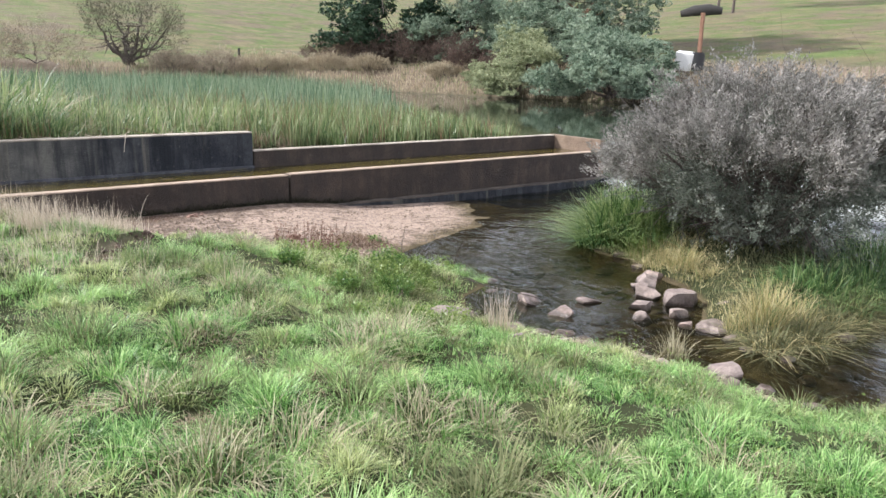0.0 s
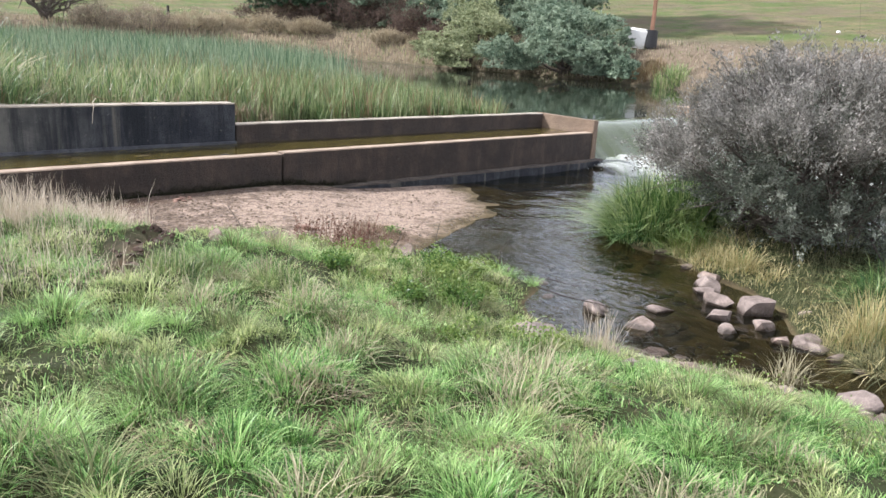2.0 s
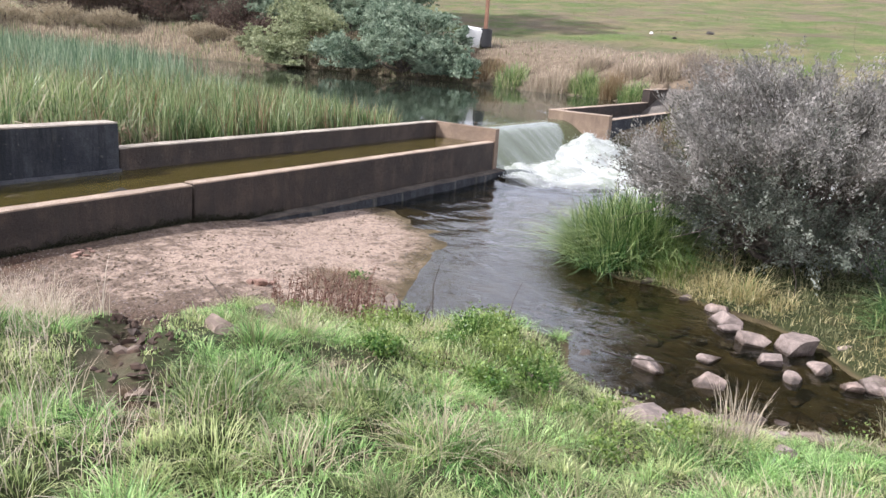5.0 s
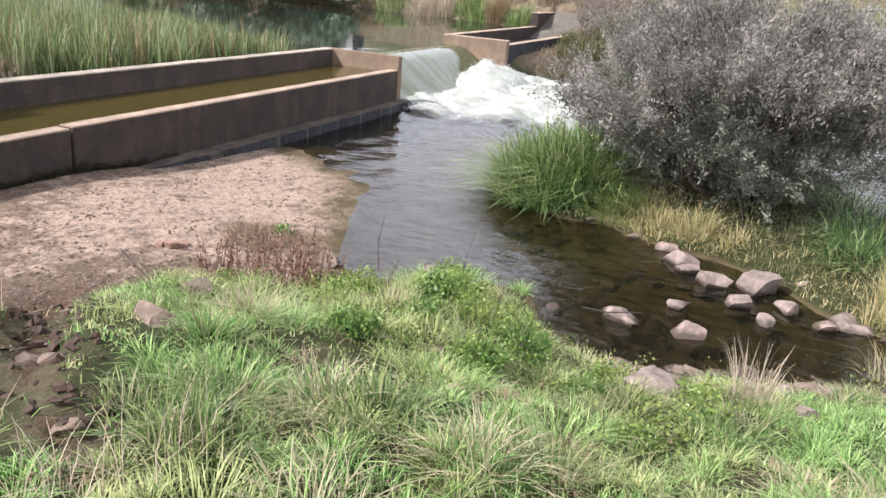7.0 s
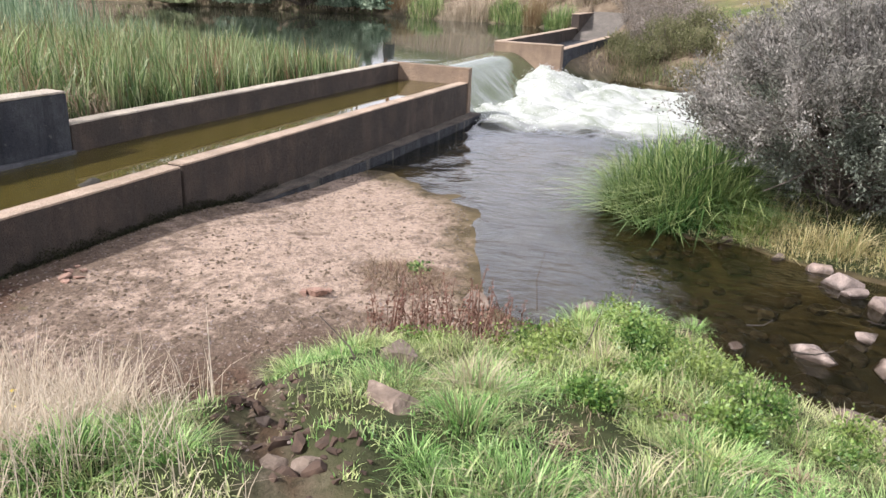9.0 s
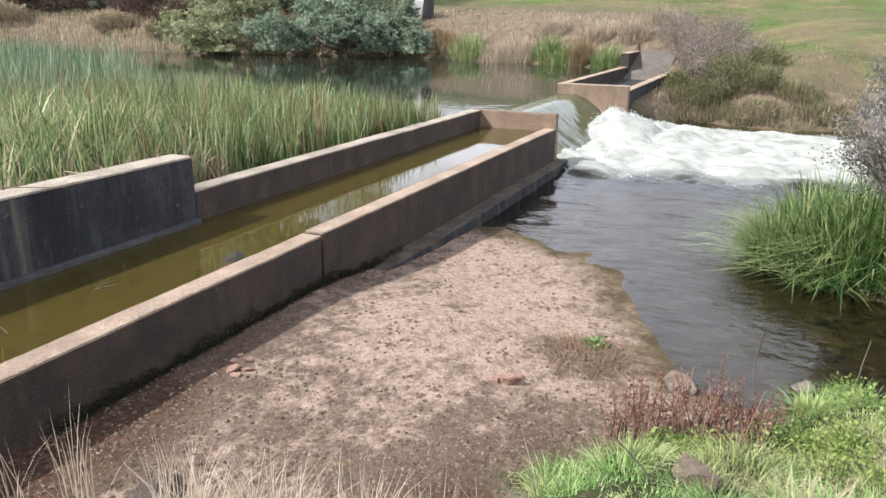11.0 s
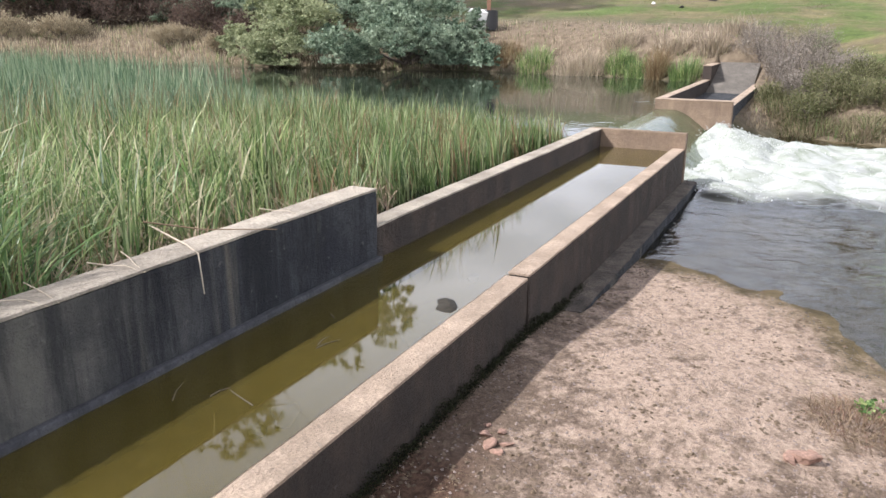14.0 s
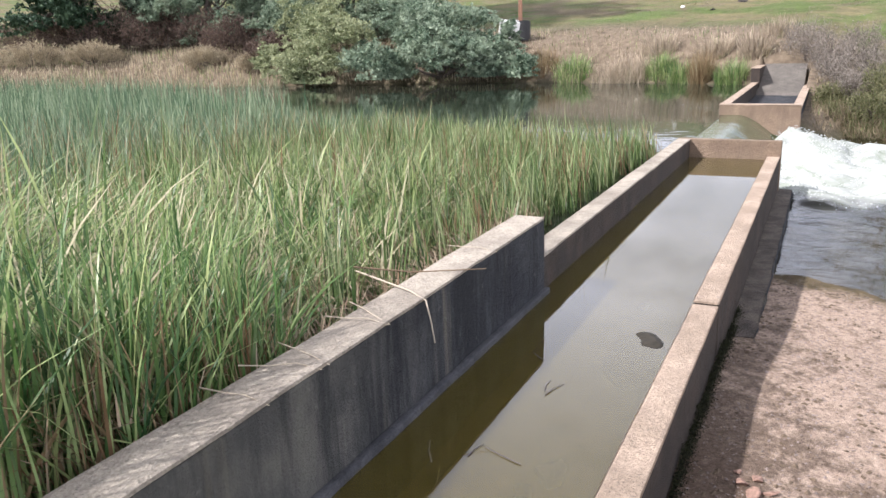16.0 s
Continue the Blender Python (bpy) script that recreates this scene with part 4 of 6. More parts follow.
# ---- far bank ----
tree("acacia_tree", "dark spreading wattle tree on the far bank", "tree", (25.0, 36.0),
     [(21.8, 35.0, 4.3, 2.0, 1.8, 1.5, 2600), (23.5, 36.0, 6.3, 2.4, 2.2, 1.9, 2800), (26.5, 34.4, 4.9, 2.2, 2.0, 2.2, 2800), (28.0, 33.0, 4.8, 2.0, 2.0, 2.2, 2600), (25.5, 37.0, 8.0, 2.8, 2.6, 2.0, 2600), (25.0, 37.5, 12.0, 4.4, 4.8, 3.2, 2600), (24.5, 40.0, 17.0, 4.4, 5.2, 3.6, 2600), (25.5, 37.0, 22.0, 4.0, 4.6, 3.2, 2200), (23.6, 34.6, 3.7, 1.6, 1.5, 0.9, 1600), (27.0, 33.6, 3.5, 1.8, 1.6, 0.9, 1700)],
     0.26, M_TREE_DARK, 0.28)
tree("acacia_tree", "pale grey-green wattle tree on the far bank", "tree", (28.5, 30.5),
     [(26.0, 31.0, 4.2, 1.7, 1.7, 1.5, 3000), (28.0, 28.6, 5.3, 2.4, 2.2, 2.2, 3600), (29.4, 26.4, 4.9, 2.4, 2.2, 2.2, 3600), (28.5, 29.0, 7.8, 2.6, 2.4, 2.0, 3000), (28.8, 30.0, 12.0, 4.2, 4.8, 3.2, 2600), (28.5, 31.0, 17.0, 4.4, 5.0, 3.4, 2600), (28.5, 29.0, 21.0, 3.6, 4.4, 2.8, 2000), (27.4, 27.2, 3.7, 1.6, 1.6, 1.2, 2200), (26.6, 29.4, 3.4, 1.6, 1.5, 1.0, 2000), (28.2, 25.4, 3.6, 1.7, 1.6, 1.1, 2000)],
     0.2, M_TREE, 0.24)
tall_wattle = tree("acacia_tree", "tall blue-green wattle tree above the pool bank", "tree", (28.8, 21.5),
     [(27.4, 23.0, 4.6, 2.2, 2.0, 1.7, 3400), (29.5, 21.0, 5.4, 2.4, 2.2, 2.0, 3600), (28.0, 19.2, 4.2, 2.0, 2.0, 1.6, 3200), (30.5, 18.5, 5.0, 2.2, 2.0, 1.8, 3000), (27.2, 18.0, 3.4, 1.7, 1.7, 1.3, 2600), (28.6, 23.6, 6.4, 2.2, 2.2, 1.8, 2800), (29.0, 22.0, 9.8, 3.6, 4.4, 2.8, 2400), (29.2, 22.6, 14.2, 4.0, 4.8, 3.0, 2400), (27.4, 22.4, 3.2, 1.6, 1.6, 1.1, 2200), (26.6, 24.6, 3.1, 1.4, 1.5, 1.0, 2000)],
     0.2, M_TREE, 0.2)
bz = float(ground_z(28.8, 21.5)) - 0.08
for i in range(16):
    rnd = random.Random(i + 500)
    a = np.array((0.4 + rnd.uniform(-0.3, 0.3), -1.0 + rnd.uniform(-0.4, 0.4), 5.0 - bz + rnd.uniform(-0.2, 0.4)))
    b_ = a + np.array((rnd.uniform(-0.9, 0.6), rnd.uniform(-1.6, 0.5), rnd.uniform(0.3, 1.3)))
    child("dead_branch", mesh_of("dead_branch", *tube(*limb(a, b_, 0.045, 0.015, 0.12, 5), 5), M_POST, True), tall_wattle)
tree("willow_bush", "broad blue-green bush overhanging the pool", "bush", (25.0, 14.6),
     [(23.2, 16.6, 1.7, 1.6, 1.6, 1.2, 4200), (23.6, 14.2, 1.9, 1.6, 1.7, 1.35, 4600), (24.4, 12.9, 1.7, 1.4, 1.4, 1.2, 4200), (24.5, 11.3, 1.5, 1.1, 1.3, 1.0, 3600), (25.4, 11.9, 2.6, 0.7, 0.7, 0.7, 1300), (25.4, 15.6, 3.2, 2.0, 2.0, 1.4, 4200), (26.0, 14.2, 3.0, 1.5, 1.6, 1.2, 3800)],
     0.17, M_TREE, 0.14)
tree("willow_bush", "pale olive bush at the pool's edge", "bush", (23.6, 20.0),
     [(22.2, 19.4, 1.5, 1.4, 1.5, 1.0, 4000), (22.6, 21.2, 1.6, 1.3, 1.4, 1.0, 3600), (23.9, 19.4, 2.7, 1.6, 1.7, 1.2, 3800), (24.6, 21.0, 3.4, 1.6, 1.6, 1.2, 3000)],
     0.15, M_TREE_PALE, 0.12)
feathery_bush("bare_willow", "half-bare vase-shaped willow on the far bank", "bush", (9.0, 40.5),
              [(7.9, 40.2, 4.0, 1.1, 1.0, 1.3), (9.2, 40.6, 4.6, 1.2, 1.1, 1.5), (10.6, 40.3, 4.4, 1.2, 1.0, 1.4), (11.6, 40.4, 3.6, 1.0, 1.0, 1.1), (9.4, 40.4, 2.9, 0.9, 0.9, 0.9), (8.6, 40.8, 5.0, 0.9, 0.9, 0.9), (10.2, 40.8, 5.2, 0.9, 0.9, 0.9), (7.3, 40.6, 4.6, 0.7, 0.7, 0.8), (11.9, 40.6, 4.6, 0.7, 0.7, 0.8)], 95, 1.1, 16, 0.10, M_OLIVE, 0.2)
for x, y, k in ((21.5, -0.9, 1.0), (19.6, -1.3, 0.75), (23.2, -0.6, 1.15), (25.6, -1.6, 1.1), (22.3, -1.9, 0.9), (20.8, -2.6, 0.8), (24.8, 0.2, 1.2)):
    z = float(ground_z(x, y))
    feathery_bush("grey_shrub", "low grey-brown twiggy shrub beside the far trough", "shrub", (x, y),
                  [(x - 0.5 * k, y + 0.1, z + 0.42 * k, 0.5 * k, 0.45 * k, 0.34 * k), (x + 0.5 * k, y - 0.1, z + 0.45 * k, 0.5 * k, 0.45 * k, 0.36 * k), (x, y, z + 0.6 * k, 0.55 * k, 0.5 * k, 0.36 * k)],
                  190, 0.46 * k, 9, 0.055, M_SHRUB_BARE, 0.035, "grey shrubs")


for x, y, k in ((23.2, 35.0, 1.5), (24.8, 33.0, 1.6), (26.2, 31.2, 1.5), (26.8, 28.8, 1.3), (25.8, 26.4, 1.1), (22.0, 36.8, 1.4), (27.4, 33.6, 1.7), (25.0, 23.4, 0.9)):
    z = float(ground_z(x, y))
    feathery_bush("undergrowth", "dark reddish-brown undergrowth beneath the wattles", "bush", (x, y),
                  [(x - 0.7 * k, y + 0.3, z + 0.45 * k, 0.8 * k, 0.8 * k, 0.5 * k), (x + 0.7 * k, y - 0.3, z + 0.45 * k, 0.8 * k, 0.8 * k, 0.5 * k), (x, y, z + 0.75 * k, 0.8 * k, 0.7 * k, 0.5 * k)],
                  300, 0.5 * k, 10, 0.12, M_UNDER, 0.06, "undergrowth on the far bank", 0.5)
for x, y, k in ((17.3, -1.7, 0.9), (18.6, -2.1, 1.0), (17.9, -3.0, 0.8), (19.8, -3.0, 0.9), (19.2, -0.75, 0.7)):
    z = float(ground_z(x, y))
    feathery_bush("olive_shrub", "low olive-green shrub on the far stream bank", "shrub", (x, y),
                  [(x - 0.5 * k, y + 0.1, z + 0.28 * k, 0.55 * k, 0.5 * k, 0.28 * k), (x + 0.5 * k, y - 0.1, z + 0.3 * k, 0.55 * k, 0.5 * k, 0.28 * k), (x, y, z + 0.4 * k, 0.6 * k, 0.55 * k, 0.28 * k)],
                  170, 0.3 * k, 12, 0.06, M_OLIVE_GREEN, 0.03, "olive shrubs")


for x, y, k, lb in ((13.5, 36.5, 1.0, "brown leafless scrub thicket on the far bank"), (15.8, 35.6, 0.8, "fawn leafless scrub thicket on the far bank"), (17.6, 35.4, 0.7, "fawn dry scrub on the far bank"), (19.7, 33.8, 0.75, "fawn dry scrub on the far bank"),
                    (11.2, 38.6, 0.8, "brown leafless scrub thicket on the far bank"), (21.5, 31.8, 0.7, "fawn dry scrub on the far bank"), (23.6, 26.6, 0.6, "fawn dry scrub on the far bank"), (4.0, 42.0, 1.8, "brown leafless scrub thicket on the far bank"),
                    (0.5, 42.5, 1.7, "brown leafless scrub thicket on the far bank"), (24.0, 23.8, 0.5, "fawn dry scrub on the far bank")):
    z = float(ground_z(x, y))
    feathery_bush("scrub_bush", lb, "bush", (x, y),
                  [(x - 0.8 * k, y + 0.3, z + 0.5 * k, 0.8 * k, 0.7 * k, 0.5 * k), (x + 0.8 * k, y - 0.3, z + 0.5 * k, 0.8 * k, 0.7 * k, 0.45 * k), (x, y, z + 0.75 * k, 0.8 * k, 0.7 * k, 0.5 * k)],
                  330, 0.5 * k, 10, 0.08, M_BANK_PALE if lb[0] == "f" else M_SCRUB, 0.06, "scrub on the far bank", 0.5)


def build_far_bank():
    x, y = scatter(240000, 5, 32, -14, 44)
    df = signed(x, y, FAR_LAND)
    box = (x > 13.8) & (x < 24.8) & (y > -0.25) & (y < 1.9)
    keep = (df > 0.05) & (df < 5.5) & ~box & (RNG.random(len(x)) < 0.85 - 0.1 * df)
    x, y, df = x[keep], y[keep], df[keep]
    patch = fbm(x, y, 3.0, 3, 3.0) + 0.5 * RNG.normal(size=len(x))
    thin = (y < 11) & (y > 1.0) & (RNG.random(len(x)) < 0.5)
    x, y, df, patch = x[~thin], y[~thin], df[~thin], patch[~thin]
    lush = (patch + 1.1 * smooth01(y, 1, 3) * smooth01(-y, -11, -8) * smooth01(-df, -1.3, -0.3) + (0.2 + 1.1 * smooth01(df, 0.8, 2.2)) * smooth01(-y, 1.5, 4.0) > 0.62)
    h = (0.42 + 0.16 * fbm(x, y, 2.2, 3, 7.0)) * RNG.uniform(0.5, 1.3, len(x)) * np.where(y < -1.5, 0.75 - 0.5 * smooth01(df, 0.5, 2.0), np.where(y < 12, 0.45, 0.85))
    ln = np.abs(RNG.normal(0.35, 0.3, len(x)))
    low = ~lush & (y < 1.0)
    for sel, m, lb in ((lush, M_SEDGE, "green bank grass along the pool"), (~lush & ~low & (y > 11), M_BANK_PALE, "pale fawn dry grass on the far bank"), (~lush & ~low & (y <= 11) & (patch > 0), M_OLIVE_GREEN, "olive grass on the pool bank"), (~lush & ~low & (y <= 11) & (patch <= 0), M_SCRUB_PALE, "brown dry grass on the pool bank"), (low, M_BANK_DRY, "brown dry grass on the far stream bank")):
        stuff("bank_grass", lb, "grass", blades(on_ground(x[sel], y[sel], 0.03), h[sel], 0.014 + 0.016 * RNG.random(sel.sum()), ln[sel], None, 0.9, 2), m)
    x, y = scatter(60000, 18, 62, -16, 60)
    df = signed(x, y, FAR_LAND)
    keep = (df > 4.2) & (RNG.random(len(x)) < 0.4 + 0.9 * fbm(x, y, 5, 4))
    x, y = x[keep], y[keep]
    stuff("pasture_grass", "short grazed pasture grass on the hill", "grass", blades(on_ground(x, y, 0.02), RNG.uniform(0.03, 0.09, len(x)), RNG.uniform(0.03, 0.06, len(x)), np.abs(RNG.normal(0.6, 0.4, len(x))), None, 0.8, 1), M_PASTURE)


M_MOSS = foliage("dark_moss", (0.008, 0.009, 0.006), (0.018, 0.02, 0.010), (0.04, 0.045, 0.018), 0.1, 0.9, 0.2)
M_PASTURE = foliage("pasture_grass", (0.11, 0.14, 0.055), (0.155, 0.18, 0.08), (0.25, 0.215, 0.14), 0.45, 0.7, 0.7, 0.3)
build_far_bank()
for i, (x, y, r, h, m) in enumerate([(24.7, 6.4, 0.7, 1.2, 0), (24.5, 7.2, 0.6, 1.0, 0), (23.9, 3.6, 0.42, 1.3, 1), (24.9, 5.2, 0.6, 0.9, 2), (24.2, 4.4, 0.5, 0.85, 2), (23.4, 2.5, 0.55, 0.95, 2), (25.3, 8.8, 0.8, 0.9, 2),
                                     (26.5, 5.6, 0.7, 0.9, 0), (25.8, 3.4, 0.7, 0.9, 0), (25.2, 1.9, 0.6, 1.0, 0), (27.5, 1.2, 0.7, 0.8, 0), (25.9, 10.4, 0.8, 0.8, 1)]):
    tussock("tall_grass_clump", ("fawn dry tall grass clump on the pool bank", "rusty brown rush clump at the water's edge", "bright green rush clump at the pool's edge")[m],
            x, y, r, 420, h, (M_SCRUB, M_REED_DRY, M_SEDGE)[m], 0.022, 0.45, "pool bank clumps", dry=0.15)
for x, y in ((16.6, -1.7), (16.2, -3.0), (16.6, -4.6), (17.2, -6.2), (18.2, -2.4), (17.6, -4.0), (17.5, -1.25), (18.5, -0.95)):
    tussock("bank_tussock", "olive and straw tussock on the far stream bank", x, y, 0.7, 520, 0.42, M_OLIVE_GREEN, 0.018, 0.8, "stream bank tussocks", dry=1.2, dry_mat=M_BANK_DRY)

# ---- island bush ----
def bush_lobes(n, z0, z1, spread, seed, k0=0.16, k1=0.29):
    """Many small lobes over an uneven dome that leans to the open side, with gaps between them."""
    rnd, out = random.Random(seed), []
    for i in range(n):
        u, th = (i + rnd.random()) / n, i * 2.4 + rnd.uniform(-0.5, 0.5)
        rr = math.sqrt(u) * spread * rnd.uniform(0.78, 1.18)
        dx, dy = rr * math.cos(th), rr * math.sin(th)
        top = z1 - (z1 - z0) * (u ** 1.6) + rnd.uniform(-0.2, 0.2) + 0.12 * (dx - dy) / spread
        k = rnd.uniform(k0, k1)
        out.append((3.8 + dx, -6.3 + dy, top, k * 1.3, k * 1.3, k * 0.75))
    return out


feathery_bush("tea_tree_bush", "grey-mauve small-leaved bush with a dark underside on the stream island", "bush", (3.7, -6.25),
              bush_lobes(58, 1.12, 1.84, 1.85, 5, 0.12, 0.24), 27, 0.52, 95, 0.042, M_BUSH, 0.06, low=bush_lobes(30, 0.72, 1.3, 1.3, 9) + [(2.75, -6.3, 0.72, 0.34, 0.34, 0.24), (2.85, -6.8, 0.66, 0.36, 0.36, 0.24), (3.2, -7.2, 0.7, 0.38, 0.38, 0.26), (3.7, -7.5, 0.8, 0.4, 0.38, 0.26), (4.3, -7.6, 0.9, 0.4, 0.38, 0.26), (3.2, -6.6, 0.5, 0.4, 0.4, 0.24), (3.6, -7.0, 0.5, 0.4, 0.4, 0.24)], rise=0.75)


# ---- reeds ----
def build_reeds():
    cx, cy = scatter(7600, -7, 10.5, 1.8, 13)
    d = signed(cx, cy, MARSH)
    keep = (d > 0.06) & (RNG.random(len(cx)) < (1.05 - 0.05 * cy + 0.35 * fbm(cx, cy, 0.6, 3, 5.0)) * (1 - 0.7 * smooth01(-cx, -0.4, 0.8) * smooth01(-cy, -5.2, -3.6)))
    cx, cy = cx[keep], cy[keep]
    per = 17
    th, rr = RNG.uniform(0, 6.283, (len(cx), per)), 0.13 * np.sqrt(RNG.random((len(cx), per)))
    x, y = (cx[:, None] + rr * np.cos(th)).ravel(), np.maximum(1.74, cy[:, None] + rr * np.sin(th)).ravel()
    d = signed(x, y, MARSH)
    tall = np.repeat(RNG.uniform(0.55, 1.15, len(cx)), per)
    hue = np.repeat(RNG.normal(0, 0.14, len(cx)), per)
    p = on_ground(x, y, 0.02)
    h = (0.80 + 0.2 * fbm(x, y, 2.5, 3) + 0.12 * fbm(x, y, 0.6, 3, 2.0) + 0.16 * smooth01(y, 2, 8) + 0.12 * smooth01(-x, 1, 4)) * RNG.uniform(0.35, 1.0, len(x)) ** 0.8 * np.where(RNG.random(len(x)) < 0.1, 1.5, 1.2) * (0.95 + 0.05 * smooth01(d, 0.0, 1.0)) * (1 - 0.14 * smooth01(x, 0.0, 2.5) - 0.28 * smooth01(x, 4.0, 7.0))
    h = h * tall
    ln = np.abs(RNG.normal(0.18, 0.27, len(x))) + 0.05 + 0.9 * (RNG.random(len(x)) < 0.07)
    hd = th.ravel() + RNG.normal(0, 0.7, len(x))
    hd = np.where((np.sin(hd) < 0) & (y < 1.75 + 1.1 * ln * h), -hd, hd)
    kind = RNG.random(len(x)) + 0.4 * fbm(x, y, 0.9, 3, 2.0) + hue
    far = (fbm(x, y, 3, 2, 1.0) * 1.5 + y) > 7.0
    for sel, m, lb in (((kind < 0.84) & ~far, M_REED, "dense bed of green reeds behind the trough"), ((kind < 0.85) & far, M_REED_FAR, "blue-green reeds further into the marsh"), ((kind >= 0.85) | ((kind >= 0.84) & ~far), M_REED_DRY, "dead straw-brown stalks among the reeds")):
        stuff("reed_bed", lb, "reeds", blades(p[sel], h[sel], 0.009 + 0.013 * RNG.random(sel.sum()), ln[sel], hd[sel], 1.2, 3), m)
    x, y = scatter(24000, -7.2, 1.2, 1.72, 5.2)
    tall = smooth01(-x, 2.3, 3.4)
    keep = (y > 2.12 - 0.4 * tall + 0.1 * fbm(x, x, 0.7, 3)) & (RNG.random(len(x)) < 0.72 + 0.5 * fbm(x, y, 0.55, 3, 12.0))
    x, y, tall = x[keep], y[keep], tall[keep]
    d = np.abs(RNG.normal(0.8, 0.5, len(x)))
    h = RNG.uniform(0.45, 1.05, len(x)) * (1 + 0.2 * tall) * (1 + 0.25 * fbm(x, y, 0.9, 3, 4.0)) * (0.72 + 0.28 * smooth01(y, 2.0, 2.9) + 0.2 * tall)
    dry = RNG.random(len(x)) < 0.25 + 0.14 * fbm(x, y, 0.7, 3, 6.0)
    head = RNG.normal(0.5, 1.5, len(x))
    head = np.where((np.sin(head) < -0.1) & (y < 1.8 + d * h) & (RNG.random(len(x)) < 1.1), -head, head)
    for sel, m, lb in ((~dry, M_SEDGE, "long arching green sedge along the trough wall"), (dry, M_STRAW, "pale fallen blades along the trough wall")):
        stuff("sedge_bed", lb, "sedge", blades(on_ground(x[sel], y[sel], 0.02), h[sel], 0.012 + 0.02 * RNG.random(sel.sum()) ** 2, d[sel], head[sel], 1.3, 5), m)
    x, y = scatter(5200, -7.0, -2.75, 1.70, 2.3)
    h = RNG.uniform(0.6, 1.15, len(x)) * smooth01(-x, 2.6, 3.3)
    k = h > 0.3
    dead = RNG.random(len(x)) < 0.42
    for s, m, lb in ((k & ~dead, M_SEDGE_DEEP, "thick dark sedge crowding the trough wall"), (k & dead, M_REED_DRY, "brown dead sedge crowding the trough wall")):
        stuff("sedge_bed", lb, "sedge", blades(on_ground(x[s], y[s], 0.02), h[s] * np.where(dead[s], 0.75, 1.0), 0.009 + 0.011 * RNG.random(s.sum()), np.abs(RNG.normal(0.6, 0.45, s.sum())), RNG.uniform(-0.2, 3.3, s.sum()), 1.2, 4), m)
    x, y = scatter(9500, -6.5, 1.0, 1.72, 3.4)
    keep = RNG.random(len(x)) < np.exp(-(y - 1.7) * 1.4)
    x, y = x[keep], y[keep]
    p = on_ground(x, y, 0.0)
    p[:, 2] += RNG.random(len(x)) * 0.3
    stuff("plant_litter", "broken dead stems lodged in the sedge", "litter", blades(p, RNG.uniform(0.1, 0.34, len(x)), RNG.uniform(0.005, 0.014, len(x)), np.abs(RNG.normal(1.1, 0.5, len(x))), RNG.uniform(0, 3.14, len(x)), 0.5, 3), M_STALK)
    x, y = scatter(46000, -26, 15, 10, 40)
    d = signed(x, y, MARSH)
    keep = d > 0.1
    x, y = x[keep], y[keep]
    h = (1.05 + 0.2 * fbm(x, y, 5, 3)) * RNG.uniform(0.6, 1.15, len(x))
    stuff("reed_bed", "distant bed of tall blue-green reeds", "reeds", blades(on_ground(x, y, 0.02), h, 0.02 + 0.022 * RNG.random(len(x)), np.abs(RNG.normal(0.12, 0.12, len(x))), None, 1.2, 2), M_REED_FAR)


build_reeds()


# ---- meadow ----
def meadow_spot(n, extra=0.0):
    x, y = scatter(n, -7.2, 0.7, -12.2, -0.35)
    dn, ds, mu = signed(x, y, NEAR_BANK), signed(x, y, SAND), signed(x, y, MUD)
    keep = (dn > 0.03 + 0.3 * smooth01(-y, 5.4, 6.2) * np.clip(0.75 + fbm(x, y, 0.9, 3, 15.0), 0, 1.4)) & (ds + 0.25 * fbm(x, y, 0.8) < -0.05 - 0.3 * extra) & ((mu + 0.2 * fbm(x, y, 0.5) < -extra) | ((RNG.random(n) < 0.05) & (extra == 0)))
    return x[keep], y[keep], dn[keep]


